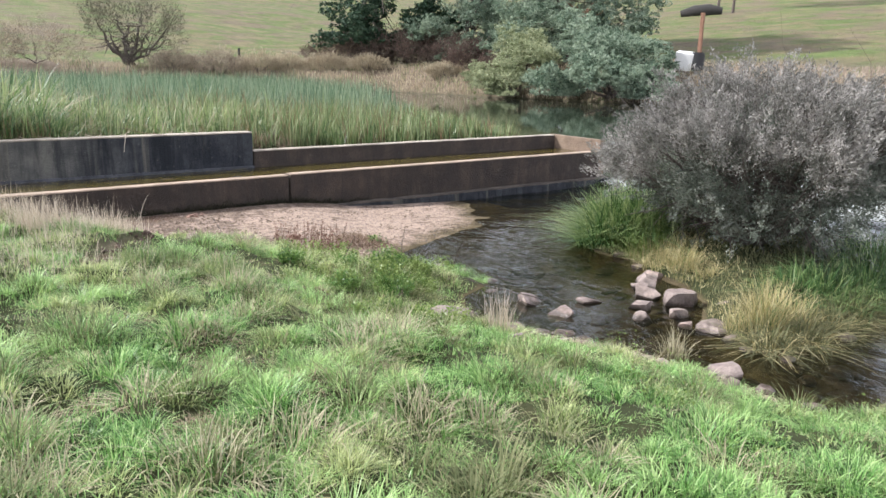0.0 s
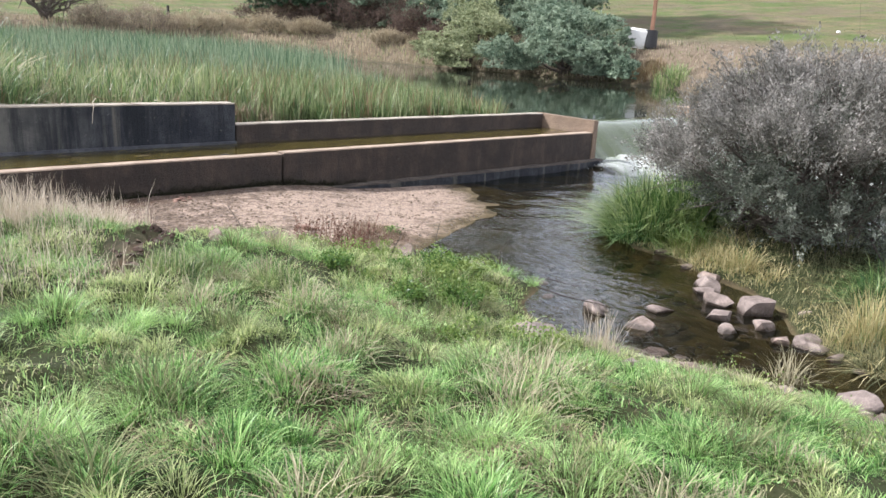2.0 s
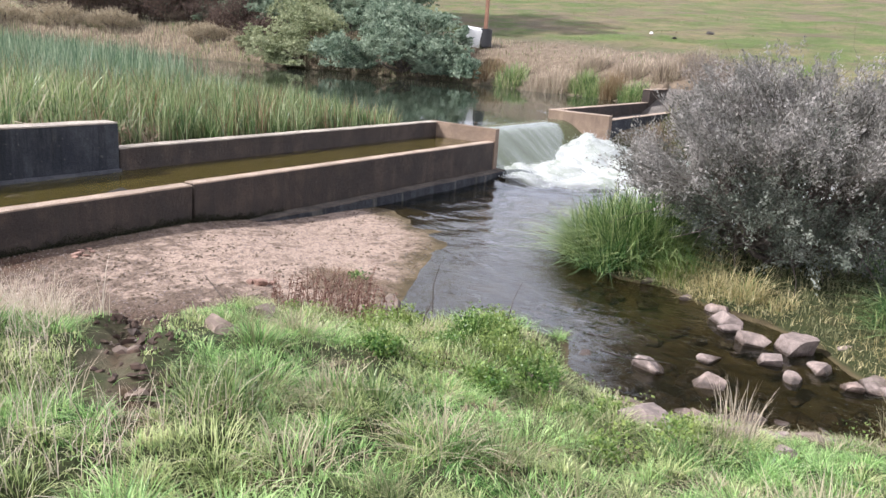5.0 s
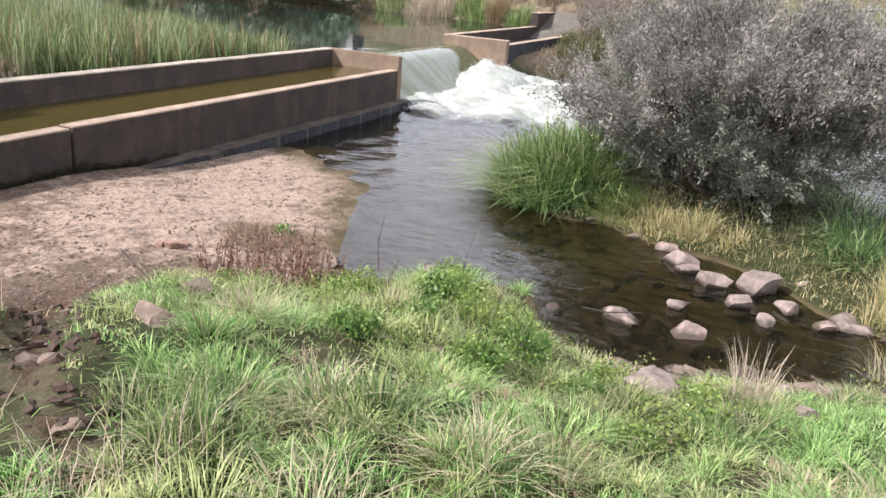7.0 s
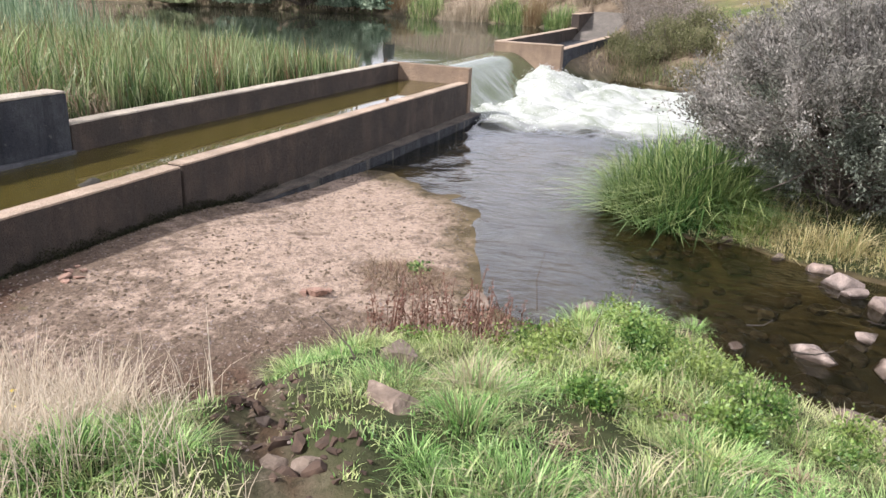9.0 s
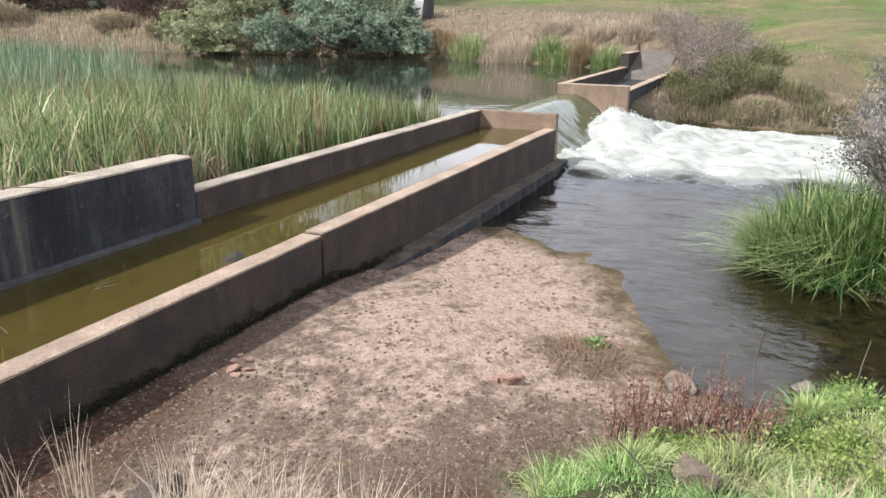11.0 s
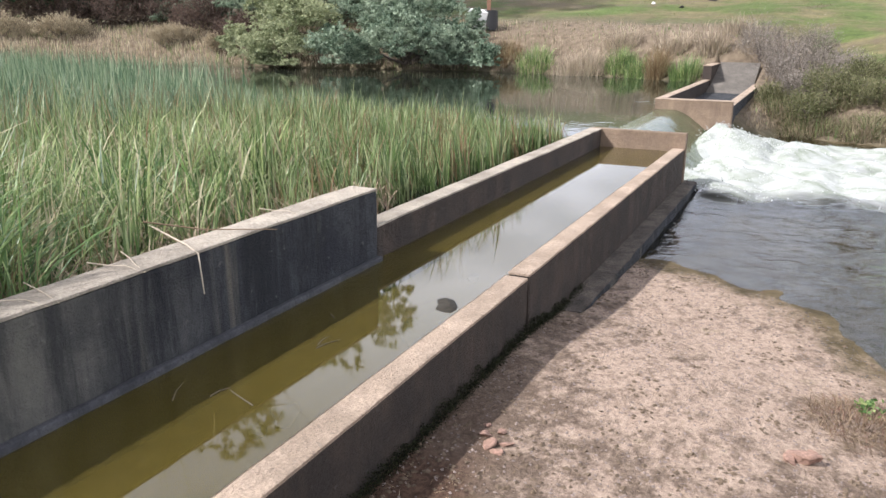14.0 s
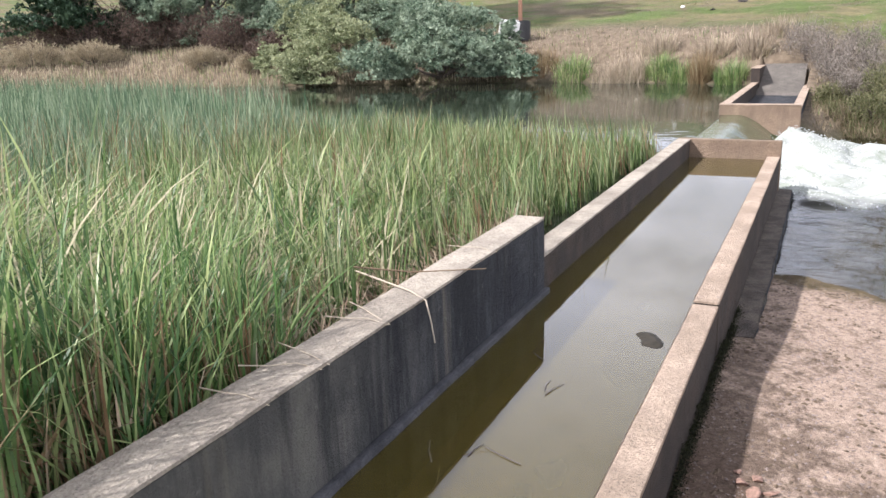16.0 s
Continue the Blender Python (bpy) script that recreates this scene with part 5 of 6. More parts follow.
def build_meadow():
    x, y, dn = meadow_spot(230000)
    lush = fbm(x, y, 1.1, 4, 4.0)
    worn = fbm(x, y, 0.7, 4, 11.0) + 0.5 * smooth01(-dn, -0.5, 0.0)
    keep = RNG.random(len(x)) < np.where(worn > 0.5, 0.12, 0.85) * np.where(fbm(x, y, 0.42, 4, 21.0) < -0.3, 0.1, 1.0)
    x, y, lush = x[keep], y[keep], lush[keep]
    mound = fbm(x, y, 0.42, 4, 21.0)
    h = np.maximum(0.018, 0.045 + 0.02 * lush + 0.03 * mound) * RNG.uniform(0.5, 1.5, len(x))
    dry = RNG.random(len(x)) < 0.045 + 0.09 * fbm(x, y, 1.6, 3, 9.0)
    warm = (smooth01(y, -8.5, -5.5) * 0.34 + 0.75 * fbm(x, y, 1.1, 3, 14.0) + 0.2 * RNG.normal(size=len(x)) > 0.36) & ~dry
    for sel, m, k, lb in ((~dry & ~warm, M_GRASS, 1.0, "lush green meadow grass on the bank"), (warm, M_GRASS_WARM, 0.85, "yellowing short grass on the lower bank"), (dry, M_STRAW, 1.2, "dry straw blades through the meadow grass")):
        stuff("grass", lb, "grass", blades(on_ground(x[sel], y[sel]), h[sel] * k, 0.005 + 0.005 * RNG.random(sel.sum()), np.abs(RNG.normal(0.7, 0.55, sel.sum())), None, 0.8, 2), m)
    x, y, dn = meadow_spot(1700, 0.12)
    keep = (dn > 1.3) | (y < -6.2) | (RNG.random(len(x)) < 0.45)
    x, y = x[keep], y[keep]
    warm = smooth01(y, -8.5, -5.5) * 0.34 + 0.75 * fbm(x, y, 1.1, 3, 14.0) + 0.2 * RNG.normal(size=len(x)) > 0.36
    stuff("grass_tufts", "taller fresh green grass tufts on the bank", "grass", tuft_set(x[~warm], y[~warm], 130, 0.085, 0.115, 0.005, 1.0, segs=3), M_GRASS)
    stuff("grass_tufts", "yellow-green grass tufts on the lower bank", "grass", tuft_set(x[warm], y[warm], 130, 0.085, 0.115, 0.005, 1.0, segs=3), M_GRASS_WARM)
    x, y, _ = meadow_spot(170, 0.3)
    hi = (y < -6.2) | (fbm(x, y, 1.4, 3, 2.0) > 0)
    stuff("grass_tussocks", "rank green grass tussocks with shaded hollows between", "grass", tuft_set(x[hi], y[hi], 240, 0.19, 0.18, 0.0055, 1.05, segs=3), M_GRASS)
    stuff("grass_tussocks", "yellow-green grass tussocks on the lower bank", "grass", tuft_set(x[~hi], y[~hi], 240, 0.19, 0.17, 0.0055, 1.05, segs=3), M_GRASS_WARM)
    x, y, _ = meadow_spot(80, 0.15)
    stuff("grass_tufts", "flattened dry straw tufts on the bank", "grass", tuft_set(x, y, 70, 0.15, 0.16, 0.007, 1.3, segs=3), M_STRAW)
    x, y, _ = meadow_spot(230, 0.2)
    stuff("grass_tufts", "grey-green old grass tufts on the bank", "grass", tuft_set(x, y, 120, 0.16, 0.2, 0.007, 1.0, segs=3), M_OLD)
    # broad-leaved weeds near the water
    x, y, dn = meadow_spot(320, 0.1)
    keep = (dn < 2.3) & (fbm(x, y, 1.0, 3, 6.0) > -0.25) & (y < -3.0)
    c = on_ground(x[keep], y[keep])
    k = len(c)
    hh = RNG.uniform(0.05, 0.24, k)
    p = c[:, None] + RNG.normal(size=(k, 46, 3)) * np.array([0.085, 0.085, 0.0]) + np.array([0, 0, 1]) * (RNG.random((k, 46)) * hh[:, None])[..., None]
    p = p.reshape(-1, 3)
    stuff("weeds", "bright yellow-green broad-leaved weeds by the water", "weeds", leaves(p, RNG.uniform(0.014, 0.028, len(p)), 1.5, 0.6), M_WEED)
    x, y, dn = meadow_spot(330, 0.15)
    keep = (dn < 1.7) & (dn > 0.12) & (y > -6.6) & (y < -3.2)
    c = on_ground(x[keep], y[keep])
    k = len(c)
    r = RNG.uniform(0.08, 0.25, k)
    d = RNG.normal(size=(k, 380, 3))
    d /= np.linalg.norm(d, axis=2)[..., None]
    d[..., 2] = np.abs(d[..., 2]) * 1.1
    p = (c[:, None] + d * (r[:, None] * RNG.uniform(0.55, 1.08, (k, 380)))[..., None]).reshape(-1, 3)
    stuff("weeds", "leafy mounds of bright green weeds by the water", "weeds", leaves(p, RNG.uniform(0.016, 0.034, len(p)), 1.6, 0.6), M_WEED)
    # tall pale grass where the trough meets the bank
    x, y = scatter(3600, -5.4, -3.15, -3.1, -0.15)
    keep = (RNG.random(len(x)) < 0.25 + 0.9 * fbm(x, y, 0.6, 3, 2.5)) & (signed(x, y, MUD) < 0.05) & (y < -1.15)
    x, y = x[keep], y[keep]
    stuff("tall_dry_grass", "tall pale dry grass heads against the trough wall", "grass", blades(on_ground(x, y), RNG.uniform(0.15, 0.5, len(x)), RNG.uniform(0.003, 0.007, len(x)), np.abs(RNG.normal(0.35, 0.3, len(x))), None, 1.2, 3), M_PALE)
    x, y = scatter(3400, -5.8, -3.7, -4.9, -2.5)
    keep = (RNG.random(len(x)) < 0.35 + 0.8 * fbm(x, y, 0.5, 3, 7.5)) & (signed(x, y, MUD) < -0.05)
    x, y = x[keep], y[keep]
    stuff("tall_dry_grass", "wispy bleached grass beside the muddy path", "grass", blades(on_ground(x, y), RNG.uniform(0.12, 0.38, len(x)), RNG.uniform(0.003, 0.006, len(x)), np.abs(RNG.normal(0.5, 0.4, len(x))), None, 1.2, 3), M_PALE)


def build_outer_meadow():
    """Plain meadow beyond the stretch that the path follows."""
    x, y = scatter(60000, -20, 3.0, -24, 0.0)
    keep = (signed(x, y, NEAR_BANK) > 0.1) & (signed(x, y, SAND) < -0.1) & ~((x > -7.2) & (y > -12.2))
    x, y = x[keep], y[keep]
    stuff("grass", "plain meadow grass further along the bank", "grass", blades(on_ground(x, y), RNG.uniform(0.05, 0.15, len(x)), RNG.uniform(0.012, 0.03, len(x)), np.abs(RNG.normal(0.7, 0.5, len(x))), None, 0.8, 2), M_GRASS)


M_GRASS_WARM = foliage("yellow_green_grass", (0.045, 0.08, 0.022), (0.325, 0.425, 0.15), (0.66, 0.69, 0.36), 0.38, 0.5, 0.45, 1.5)
M_GOLD = foliage("golden_dry_grass", (0.28, 0.25, 0.11), (0.50, 0.43, 0.22), (0.66, 0.59, 0.37), 0.3, 0.7, 0.3)
M_OLD = foliage("old_grass", (0.08, 0.115, 0.042), (0.155, 0.19, 0.078), (0.30, 0.29, 0.16), 0.3, 0.7, 0.3)
M_PALE = foliage("pale_dry_grass", (0.46, 0.39, 0.30), (0.62, 0.54, 0.44), (0.38, 0.31, 0.22), 0.3, 0.7, 0.3)
build_meadow()
build_outer_meadow()

for x, y, r, h in ((-4.33, -8.72, 0.26, 0.3), (-4.78, -8.8, 0.24, 0.26), (-3.29, -7.63, 0.22, 0.3), (-3.64, -8.77, 0.2, 0.26), (-5.37, -7.93, 0.25, 0.26), (-5.42, -8.6, 0.22, 0.24), (-3.97, -5.35, 0.24, 0.26),
                   (-3.67, -6.55, 0.2, 0.24), (-3.38, -5.75, 0.18, 0.3), (-2.9, -7.41, 0.2, 0.36), (-3.3, -8.9, 0.16, 0.22), (-2.7, -8.8, 0.17, 0.12), (-4.15, -6.9, 0.2, 0.2), (-2.57, -4.05, 0.14, 0.34), (-3.25, -4.95, 0.16, 0.3)):
    tussock("dry_grass_clump", "straw-coloured dry grass clump in green meadow", x, y, r, 200, h, M_STRAW, 0.007, 0.9, "dry clumps in the meadow", dry=0.9, dry_mat=M_GRASS)
for x, y, r, h in ((-3.68, -4.46, 0.28, 0.24), (-3.85, -4.75, 0.25, 0.22), (-1.35, -5.1, 0.26, 0.32), (-3.2, -5.2, 0.25, 0.24)):
    tussock("green_grass_clump", "deep green grass clump on the bank", x, y, r, 420, h, M_SEDGE, 0.009, 0.8, "green clumps", dry=0.1)
tussock("dry_grass_clump", "thin pale stalks standing at the water's edge", -1.31, -6.8, 0.14, 90, 0.55, M_PALE, 0.006, 0.35, "dry clumps in the meadow", dry=0.0)
for x, y, r in ((-4.86, -7.1, 0.2), (-4.4, -6.3, 0.16), (-4.15, -7.35, 0.22), (-3.3, -8.05, 0.16), (-5.0, -7.75, 0.2), (-4.0, -6.95, 0.14), (-3.45, -5.5, 0.2), (-3.75, -4.85, 0.18), (-4.35, -4.6, 0.2), (-3.3, -5.95, 0.18), (-2.8, -6.0, 0.16), (-2.5, -7.0, 0.16),
                (-4.6, -8.3, 0.2), (-3.9, -8.1, 0.18), (-2.6, -5.6, 0.16), (-2.9, -4.5, 0.16), (-2.35, -6.3, 0.14)):
    tussock("thatch_patch", "flattened brown thatch showing through the grass", x, y, r, 240, 0.1, M_STALK, 0.006, 1.7, "thatch patches", dry=0.5, dry_mat=M_LITTER)
tussock("rush_clump", "dry rush tuft standing in shallow water", 0.02, -7.75, 0.14, 130, 0.42, M_STRAW, 0.007, 0.6, "dry clumps in the meadow", dry=0.0)
for x, y in ((-3.76, -2.3), (-3.45, -1.4), (-3.6, -2.62), (-4.3, -2.7), (-3.52, -2.35), (-3.95, -1.5), (-4.2, -1.8), (-4.45, -2.2), (-3.35, -1.8), (-3.3, -2.2), (-3.75, -1.75), (-4.0, -2.45)):
    tussock("pale_grass_clump", "bleached feathery dry grass clump by the trough", x, y, 0.2, 260, 0.56, M_PALE, 0.0045, 0.6, "bleached clumps", dry=0.0)


for x, y in ((-3.62, -0.55), (-3.5, -0.85), (-3.35, -0.62)):
    tussock("dry_grass_clump", "a few thin pale grass stalks by the trough wall", x, y, 0.09, 16, 0.62, M_PALE, 0.006, 0.3, "dry clumps in the meadow", dry=0.0)


def dock(x, y, n, h):
    """Dead red-brown dock: upright stems with seed heads."""
    z = float(ground_z(x, y))
    t = thing("dead_dock_plant", "dead red-brown dock stems with seed heads", "weed", "dead docks", at=(x, y, z - 0.02))
    p = np.stack([RNG.normal(0, 0.10, n), RNG.normal(0, 0.10, n), np.zeros(n)], -1)
    top = p + np.stack([RNG.normal(0, 0.07, n), RNG.normal(0, 0.07, n), h * RNG.uniform(0.6, 1.1, n)], -1)
    tagged(child("stem", mesh_of("stem", *joined([tube([a, (a + b_) / 2 + RNG.normal(size=3) * 0.012, b_], [0.005, 0.004, 0.002], 4) for a, b_ in zip(p, top)]), M_SCRUB_PINK), t), kind="stuff")
    u = RNG.uniform(0.35, 1.0, (n, 24))[..., None]
    q = (p[:, None] + (top - p)[:, None] * u + RNG.normal(size=(n, 24, 3)) * 0.012).reshape(-1, 3)
    tagged(child("seed_mass", mesh_of("seed_mass", *leaves(q, RNG.uniform(0.012, 0.028, len(q)), 1.4, 0.3), M_SCRUB_PINK), t), kind="stuff")


def weed_mound(x, y, r, h, material, lb):
    """A leafy weed: many stems from one foot, leaves along them, and brown thatch beneath."""
    z = float(ground_z(x, y))
    t = thing("leafy_weed", lb, "weed", "leafy weeds on the bank", at=(x, y, z - 0.02))
    n = 70
    a, q = RNG.uniform(0, 6.283, n), np.sqrt(RNG.random(n))
    foot = np.stack([0.35 * r * q * np.cos(a), 0.35 * r * q * np.sin(a), np.zeros(n)], -1)
    tip = np.stack([r * q * np.cos(a), r * q * np.sin(a), h * (1.05 - 0.6 * q ** 2) * RNG.uniform(0.6, 1.15, n)], -1)
    tagged(child("stem", mesh_of("stem", *joined([tube([p, (p + e) / 2 + np.array([0, 0, 0.03]), e], [0.004, 0.003, 0.0015], 4) for p, e in zip(foot, tip)]), material), t), kind="stuff")
    u = RNG.uniform(0.3, 1.05, (n, 22))[..., None]
    c = (foot[:, None] + (tip - foot)[:, None] * u + RNG.normal(size=(n, 22, 3)) * 0.022).reshape(-1, 3)
    tagged(child("foliage", mesh_of("foliage", *leaves(c, RNG.uniform(0.014, 0.034, len(c)), 1.6, 0.5), material), t), kind="stuff")
    k = 120
    b_, s = RNG.uniform(0, 6.283, k), r * np.sqrt(RNG.random(k))
    pos = np.stack([s * np.cos(b_), s * np.sin(b_), ground_z(x + s * np.cos(b_), y + s * np.sin(b_)) - z], -1)
    tagged(child("dead_foliage", mesh_of("dead_foliage", *blades(pos, h * RNG.uniform(0.2, 0.7, k), RNG.uniform(0.004, 0.008, k), RNG.uniform(0.4, 1.6, k), b_, 0.8, 3), M_STALK), t), kind="stuff")


M_WEED_DEEP = foliage("deep_green_weed", (0.025, 0.075, 0.016), (0.09, 0.19, 0.04), (0.30, 0.40, 0.12), 0.3, 0.5, 0.5, 3.0, 0.6)
for i, (x, y, r, h) in enumerate(((-1.45, -4.2, 0.22, 0.26), (-1.2, -4.72, 0.25, 0.3), (-1.75, -4.8, 0.2, 0.2), (-1.4, -5.05, 0.26, 0.34), (-1.55, -5.4, 0.24, 0.3), (-2.05, -5.28, 0.2, 0.2),
                                  (-1.05, -5.2, 0.2, 0.24), (-1.3, -3.98, 0.18, 0.22), (-1.85, -5.9, 0.2, 0.16), (-0.7, -4.65, 0.2, 0.22), (-2.3, -4.6, 0.16, 0.14))):
    weed_mound(x, y, r, h, M_WEED_DEEP if i % 3 else M_WEED, "deep green leafy weed on the bank" if i % 3 else "bright yellow-green leafy weed on the bank")
for x, y, r, h in ((-1.6, -4.5, 0.22, 0.24), (-1.12, -4.35, 0.2, 0.22), (-1.7, -5.1, 0.22, 0.26), (-1.25, -5.3, 0.2, 0.24), (-1.8, -5.6, 0.24, 0.22), (-1.95, -4.95, 0.2, 0.2), (-1.5, -4.8, 0.2, 0.26), (-0.9, -4.9, 0.22, 0.22), (-0.45, -4.85, 0.2, 0.18), (-2.1, -4.35, 0.22, 0.2), (-1.7, -4.1, 0.2, 0.2), (-2.0, -3.7, 0.22, 0.2), (-2.4, -5.1, 0.22, 0.2)):
    tussock("yellow_grass_clump", "yellow-green grass clump among the weeds", x, y, r, 330, h, M_GRASS_WARM, 0.006, 0.9, "yellow clumps on the bank", dry=0.35, dry_mat=M_STALK)
for x, y, n, h in ((-1.62, -3.1, 14, 0.42), (-1.38, -3.2, 18, 0.45), (-1.14, -3.3, 10, 0.3), (-1.3, -3.45, 16, 0.5), (-1.4, -3.66, 14, 0.5), (-1.22, -3.76, 12, 0.46), (-1.05, -3.58, 10, 0.4)):
    dock(x, y, n, h)

# island cover
for x, y, r, n, h in ((3.5, -4.0, 0.48, 800, 0.95), (3.05, -4.4, 0.5, 950, 0.95), (3.4, -4.75, 0.48, 950, 1.08), (3.95, -4.3, 0.45, 600, 1.0)):
    tussock("sedge_clump", "large arching green sedge clump on the island's edge", x, y, r, n, h, M_SEDGE, 0.018, 0.95, "island sedges", dry=0.5, dry_mat=M_SEDGE_DEEP)
# Darker green puts the bush's shade on this side into the leaf colour.
for x, y, r, n, h in ((2.75, -7.85, 0.45, 700, 0.46), (3.35, -8.0, 0.45, 700, 0.5), (2.2, -7.7, 0.35, 400, 0.36), (4.1, -7.75, 0.5, 700, 0.6), (4.9, -7.4, 0.5, 700, 0.65)):
    tussock("sedge_clump", "arching sedge clump behind the stones, darkened for bush shade", x, y, r, n, h, M_SEDGE_DEEP, 0.013, 1.3, "island sedges", dry=0.12, dry_mat=M_OLIVE_GREEN)
for x, y, r, n, h in ((1.2, -7.95, 0.2, 300, 0.62), (1.5, -8.1, 0.16, 120, 0.42), (1.0, -7.75, 0.1, 70, 0.5)):
    tussock("dry_grass_clump", "yellow dry grass clump at the island's tip", x, y, r, n, h, M_GOLD, 0.008, 0.55, "golden clumps", dry=0.4, dry_mat=M_SEDGE)
for x, y, r, n, h in ((2.75, -5.35, 0.28, 320, 0.34), (2.5, -5.75, 0.28, 380, 0.26), (2.45, -6.1, 0.22, 300, 0.46), (2.35, -6.5, 0.16, 120, 0.26), (3.05, -5.6, 0.28, 260, 0.36)):
    tussock("dry_grass_clump", "golden dry grass clump sloping to the water", x, y, r, n, h, M_GOLD, 0.008, 0.95, "golden clumps", dry=0.3, dry_mat=M_SEDGE)
for x, y in ((0.85, -8.2), (1.35, -8.3), (1.9, -8.28), (2.45, -8.25), (3.0, -8.3), (3.6, -8.22)):
    tussock("sedge_clump", "low arching sedge trailing into the stream", x, y, 0.2, 240, 0.4, M_OLIVE_GREEN, 0.01, 1.5, "island sedges", dry=0.4, dry_mat=M_GOLD)
tussock("sedge_clump", "yellow-green sedge on the island's shore", 2.85, -5.15, 0.32, 520, 0.44, M_WEED, 0.01, 0.9, "island sedges", dry=0.3)
x, y = scatter(34000, 0.7, 6.3, -8.4, -3.3)
di = signed(x, y, ISLAND)
# Less gold and darker olive inland, where the bush's shade is put into colour.
gold = RNG.random(len(x)) < 0.42 - 0.4 * smooth01(x, 2.6, 3.2) - 0.35 * smooth01(-y, 6.5, 6.9) * smooth01(x, 1.6, 2.0) + 0.3 * fbm(x, y, 0.8, 3, 3.0)
for k, m, lb in (((di > 0.06) & gold, M_GOLD, "matted golden grass covering the island"), ((di > 0.08) & ~gold, M_OLIVE_GREEN, "low olive grass covering the island")):
    n = k.sum()
    stuff("island_grass", lb, "grass", blades(on_ground(x[k], y[k]), RNG.uniform(0.04, 0.13, n), RNG.uniform(0.006, 0.012, n), np.abs(RNG.normal(0.9, 0.5, n)), None, 0.8, 2), m)


M_SODDEN = plain("sodden_black_weed", (0.022, 0.018, 0.012), 0.9, 0.5, 30)
M_CLOD = plain("dry_reddish_earth", (0.25, 0.155, 0.12), 0.95, 0.45, 35)
M_MUD = plain("damp_brown_mud", (0.06, 0.037, 0.026), 0.92, 0.5, 14)


# ---- rocks ----
def rock(label, x, y, r, flat=0.6, seed=0, z=None, turn=None, long=1.3, group="rocks in the stream", name="rock"):
    bm = bmesh.new()
    bmesh.ops.create_icosphere(bm, subdivisions=4, radius=1)
    rnd = random.Random(seed * 7 + 3)
    planes = [(Vector((rnd.uniform(-1, 1), rnd.uniform(-1, 1), rnd.uniform(-0.5, 0.8))).normalized(), rnd.uniform(0.36, 0.68)) for _ in range(9)]
    planes.append((Vector((rnd.uniform(-0.25, 0.25), rnd.uniform(-0.25, 0.25), 1)).normalized(), 0.55))
    for v in bm.verts:
        for p, cut in planes:
            k = v.co.dot(p) - cut
            if k > 0:
                v.co -= p * k
        v.co += Vector(noise.noise_vector(v.co * 1.9 + Vector((seed, 0, 0)))) * 0.04 + Vector(noise.noise_vector(v.co * 6 + Vector((seed, 0, 0)))) * 0.025
        v.co = Vector((v.co.x * r * long, v.co.y * r, v.co.z * r * flat * 1.5))
    me = bpy.data.meshes.new(name)
    bm.to_mesh(me)
    bm.free()
    me.materials.append(M_STONE)
    zz = STREAM_Z + 0.1 * r if z is None else z
    return thing(name, label, "rock", group, data=me, at=pose(x, y, zz, rnd.uniform(-14, 14), rnd.uniform(-14, 14), rnd.uniform(0, 360) if turn is None else turn))


for i, (x, y, r, fl) in enumerate([(0.05, -5.75, 0.2, 0.34), (0.02, -6.3, 0.17, 0.4), (0.58, -6.19, 0.12, 0.35), (1.75, -6.08, 0.19, 0.55), (1.32, -6.42, 0.2, 0.55), (0.88, -6.65, 0.16, 0.4), (1.48, -6.85, 0.25, 0.62),
                                   (0.62, -6.93, 0.11, 0.6), (0.77, -7.35, 0.12, 0.45), (0.96, -7.48, 0.18, 0.4), (0.9, -7.66, 0.12, 0.4), (0.75, -7.85, 0.1, 0.6), (1.6, -7.2, 0.13, 0.4), (1.0, -7.08, 0.14, 0.5),
                                   (1.5, -6.15, 0.13, 0.5), (0.05, -4.06, 0.1, 0.4), (-0.03, -8.27, 0.2, 0.3), (2.1, -5.95, 0.16, 0.4), (2.6, -5.0, 0.14, 0.35), (2.3, -5.55, 0.12, 0.35)]):
    rock("grey-brown angular stone standing out of shallow water", x, y, r, fl, i + 1)
for i, (x, y, r, fl) in enumerate([(-2.32, -3.48, 0.15, 0.3), (-3.05, -3.8, 0.16, 0.26), (-3.58, -3.52, 0.08, 0.55), (-1.5, -5.43, 0.18, 0.6), (-1.45, -6.3, 0.27, 0.35), (-1.16, -6.57, 0.14, 0.5), (-1.21, -6.85, 0.1, 0.5),
                                   (-1.35, -7.08, 0.1, 0.5), (-2.07, -5.0, 0.13, 0.4), (-0.84, -3.68, 0.2, 0.5), (-3.57, -3.74, 0.085, 0.55), (-3.22, -1.03, 0.13, 0.8), (-0.98, -5.94, 0.15, 0.6), (-0.72, -6.46, 0.12, 0.5),
                                   (-0.45, -8.6, 0.13, 0.4), (-1.0, -6.9, 0.08, 0.5), (-0.62, -7.2, 0.09, 0.4), (-3.51, -2.17, 0.13, 0.6), (-0.3, -3.2, 0.14, 0.4), (-3.3, -3.3, 0.055, 0.5), (-3.8, -2.27, 0.15, 0.55), (-3.85, -4.32, 0.07, 0.5), (-3.97, -4.24, 0.06, 0.5)]):
    st = rock("weathered fieldstone half sunk in the bank", x, y, r, fl, i + 40, float(ground_z(x, y)) + 0.14 * r, group="stones on the bank")
    st.data.materials[0] = M_STONE_BROWN if i < 4 or i > 7 else M_STONE
    if i in (11, 19, 20):
        st.data.materials[0] = M_STONE_DARK
        tagged(st, "dark brown stone on the muddy ground", "rock", "stones on the bank")
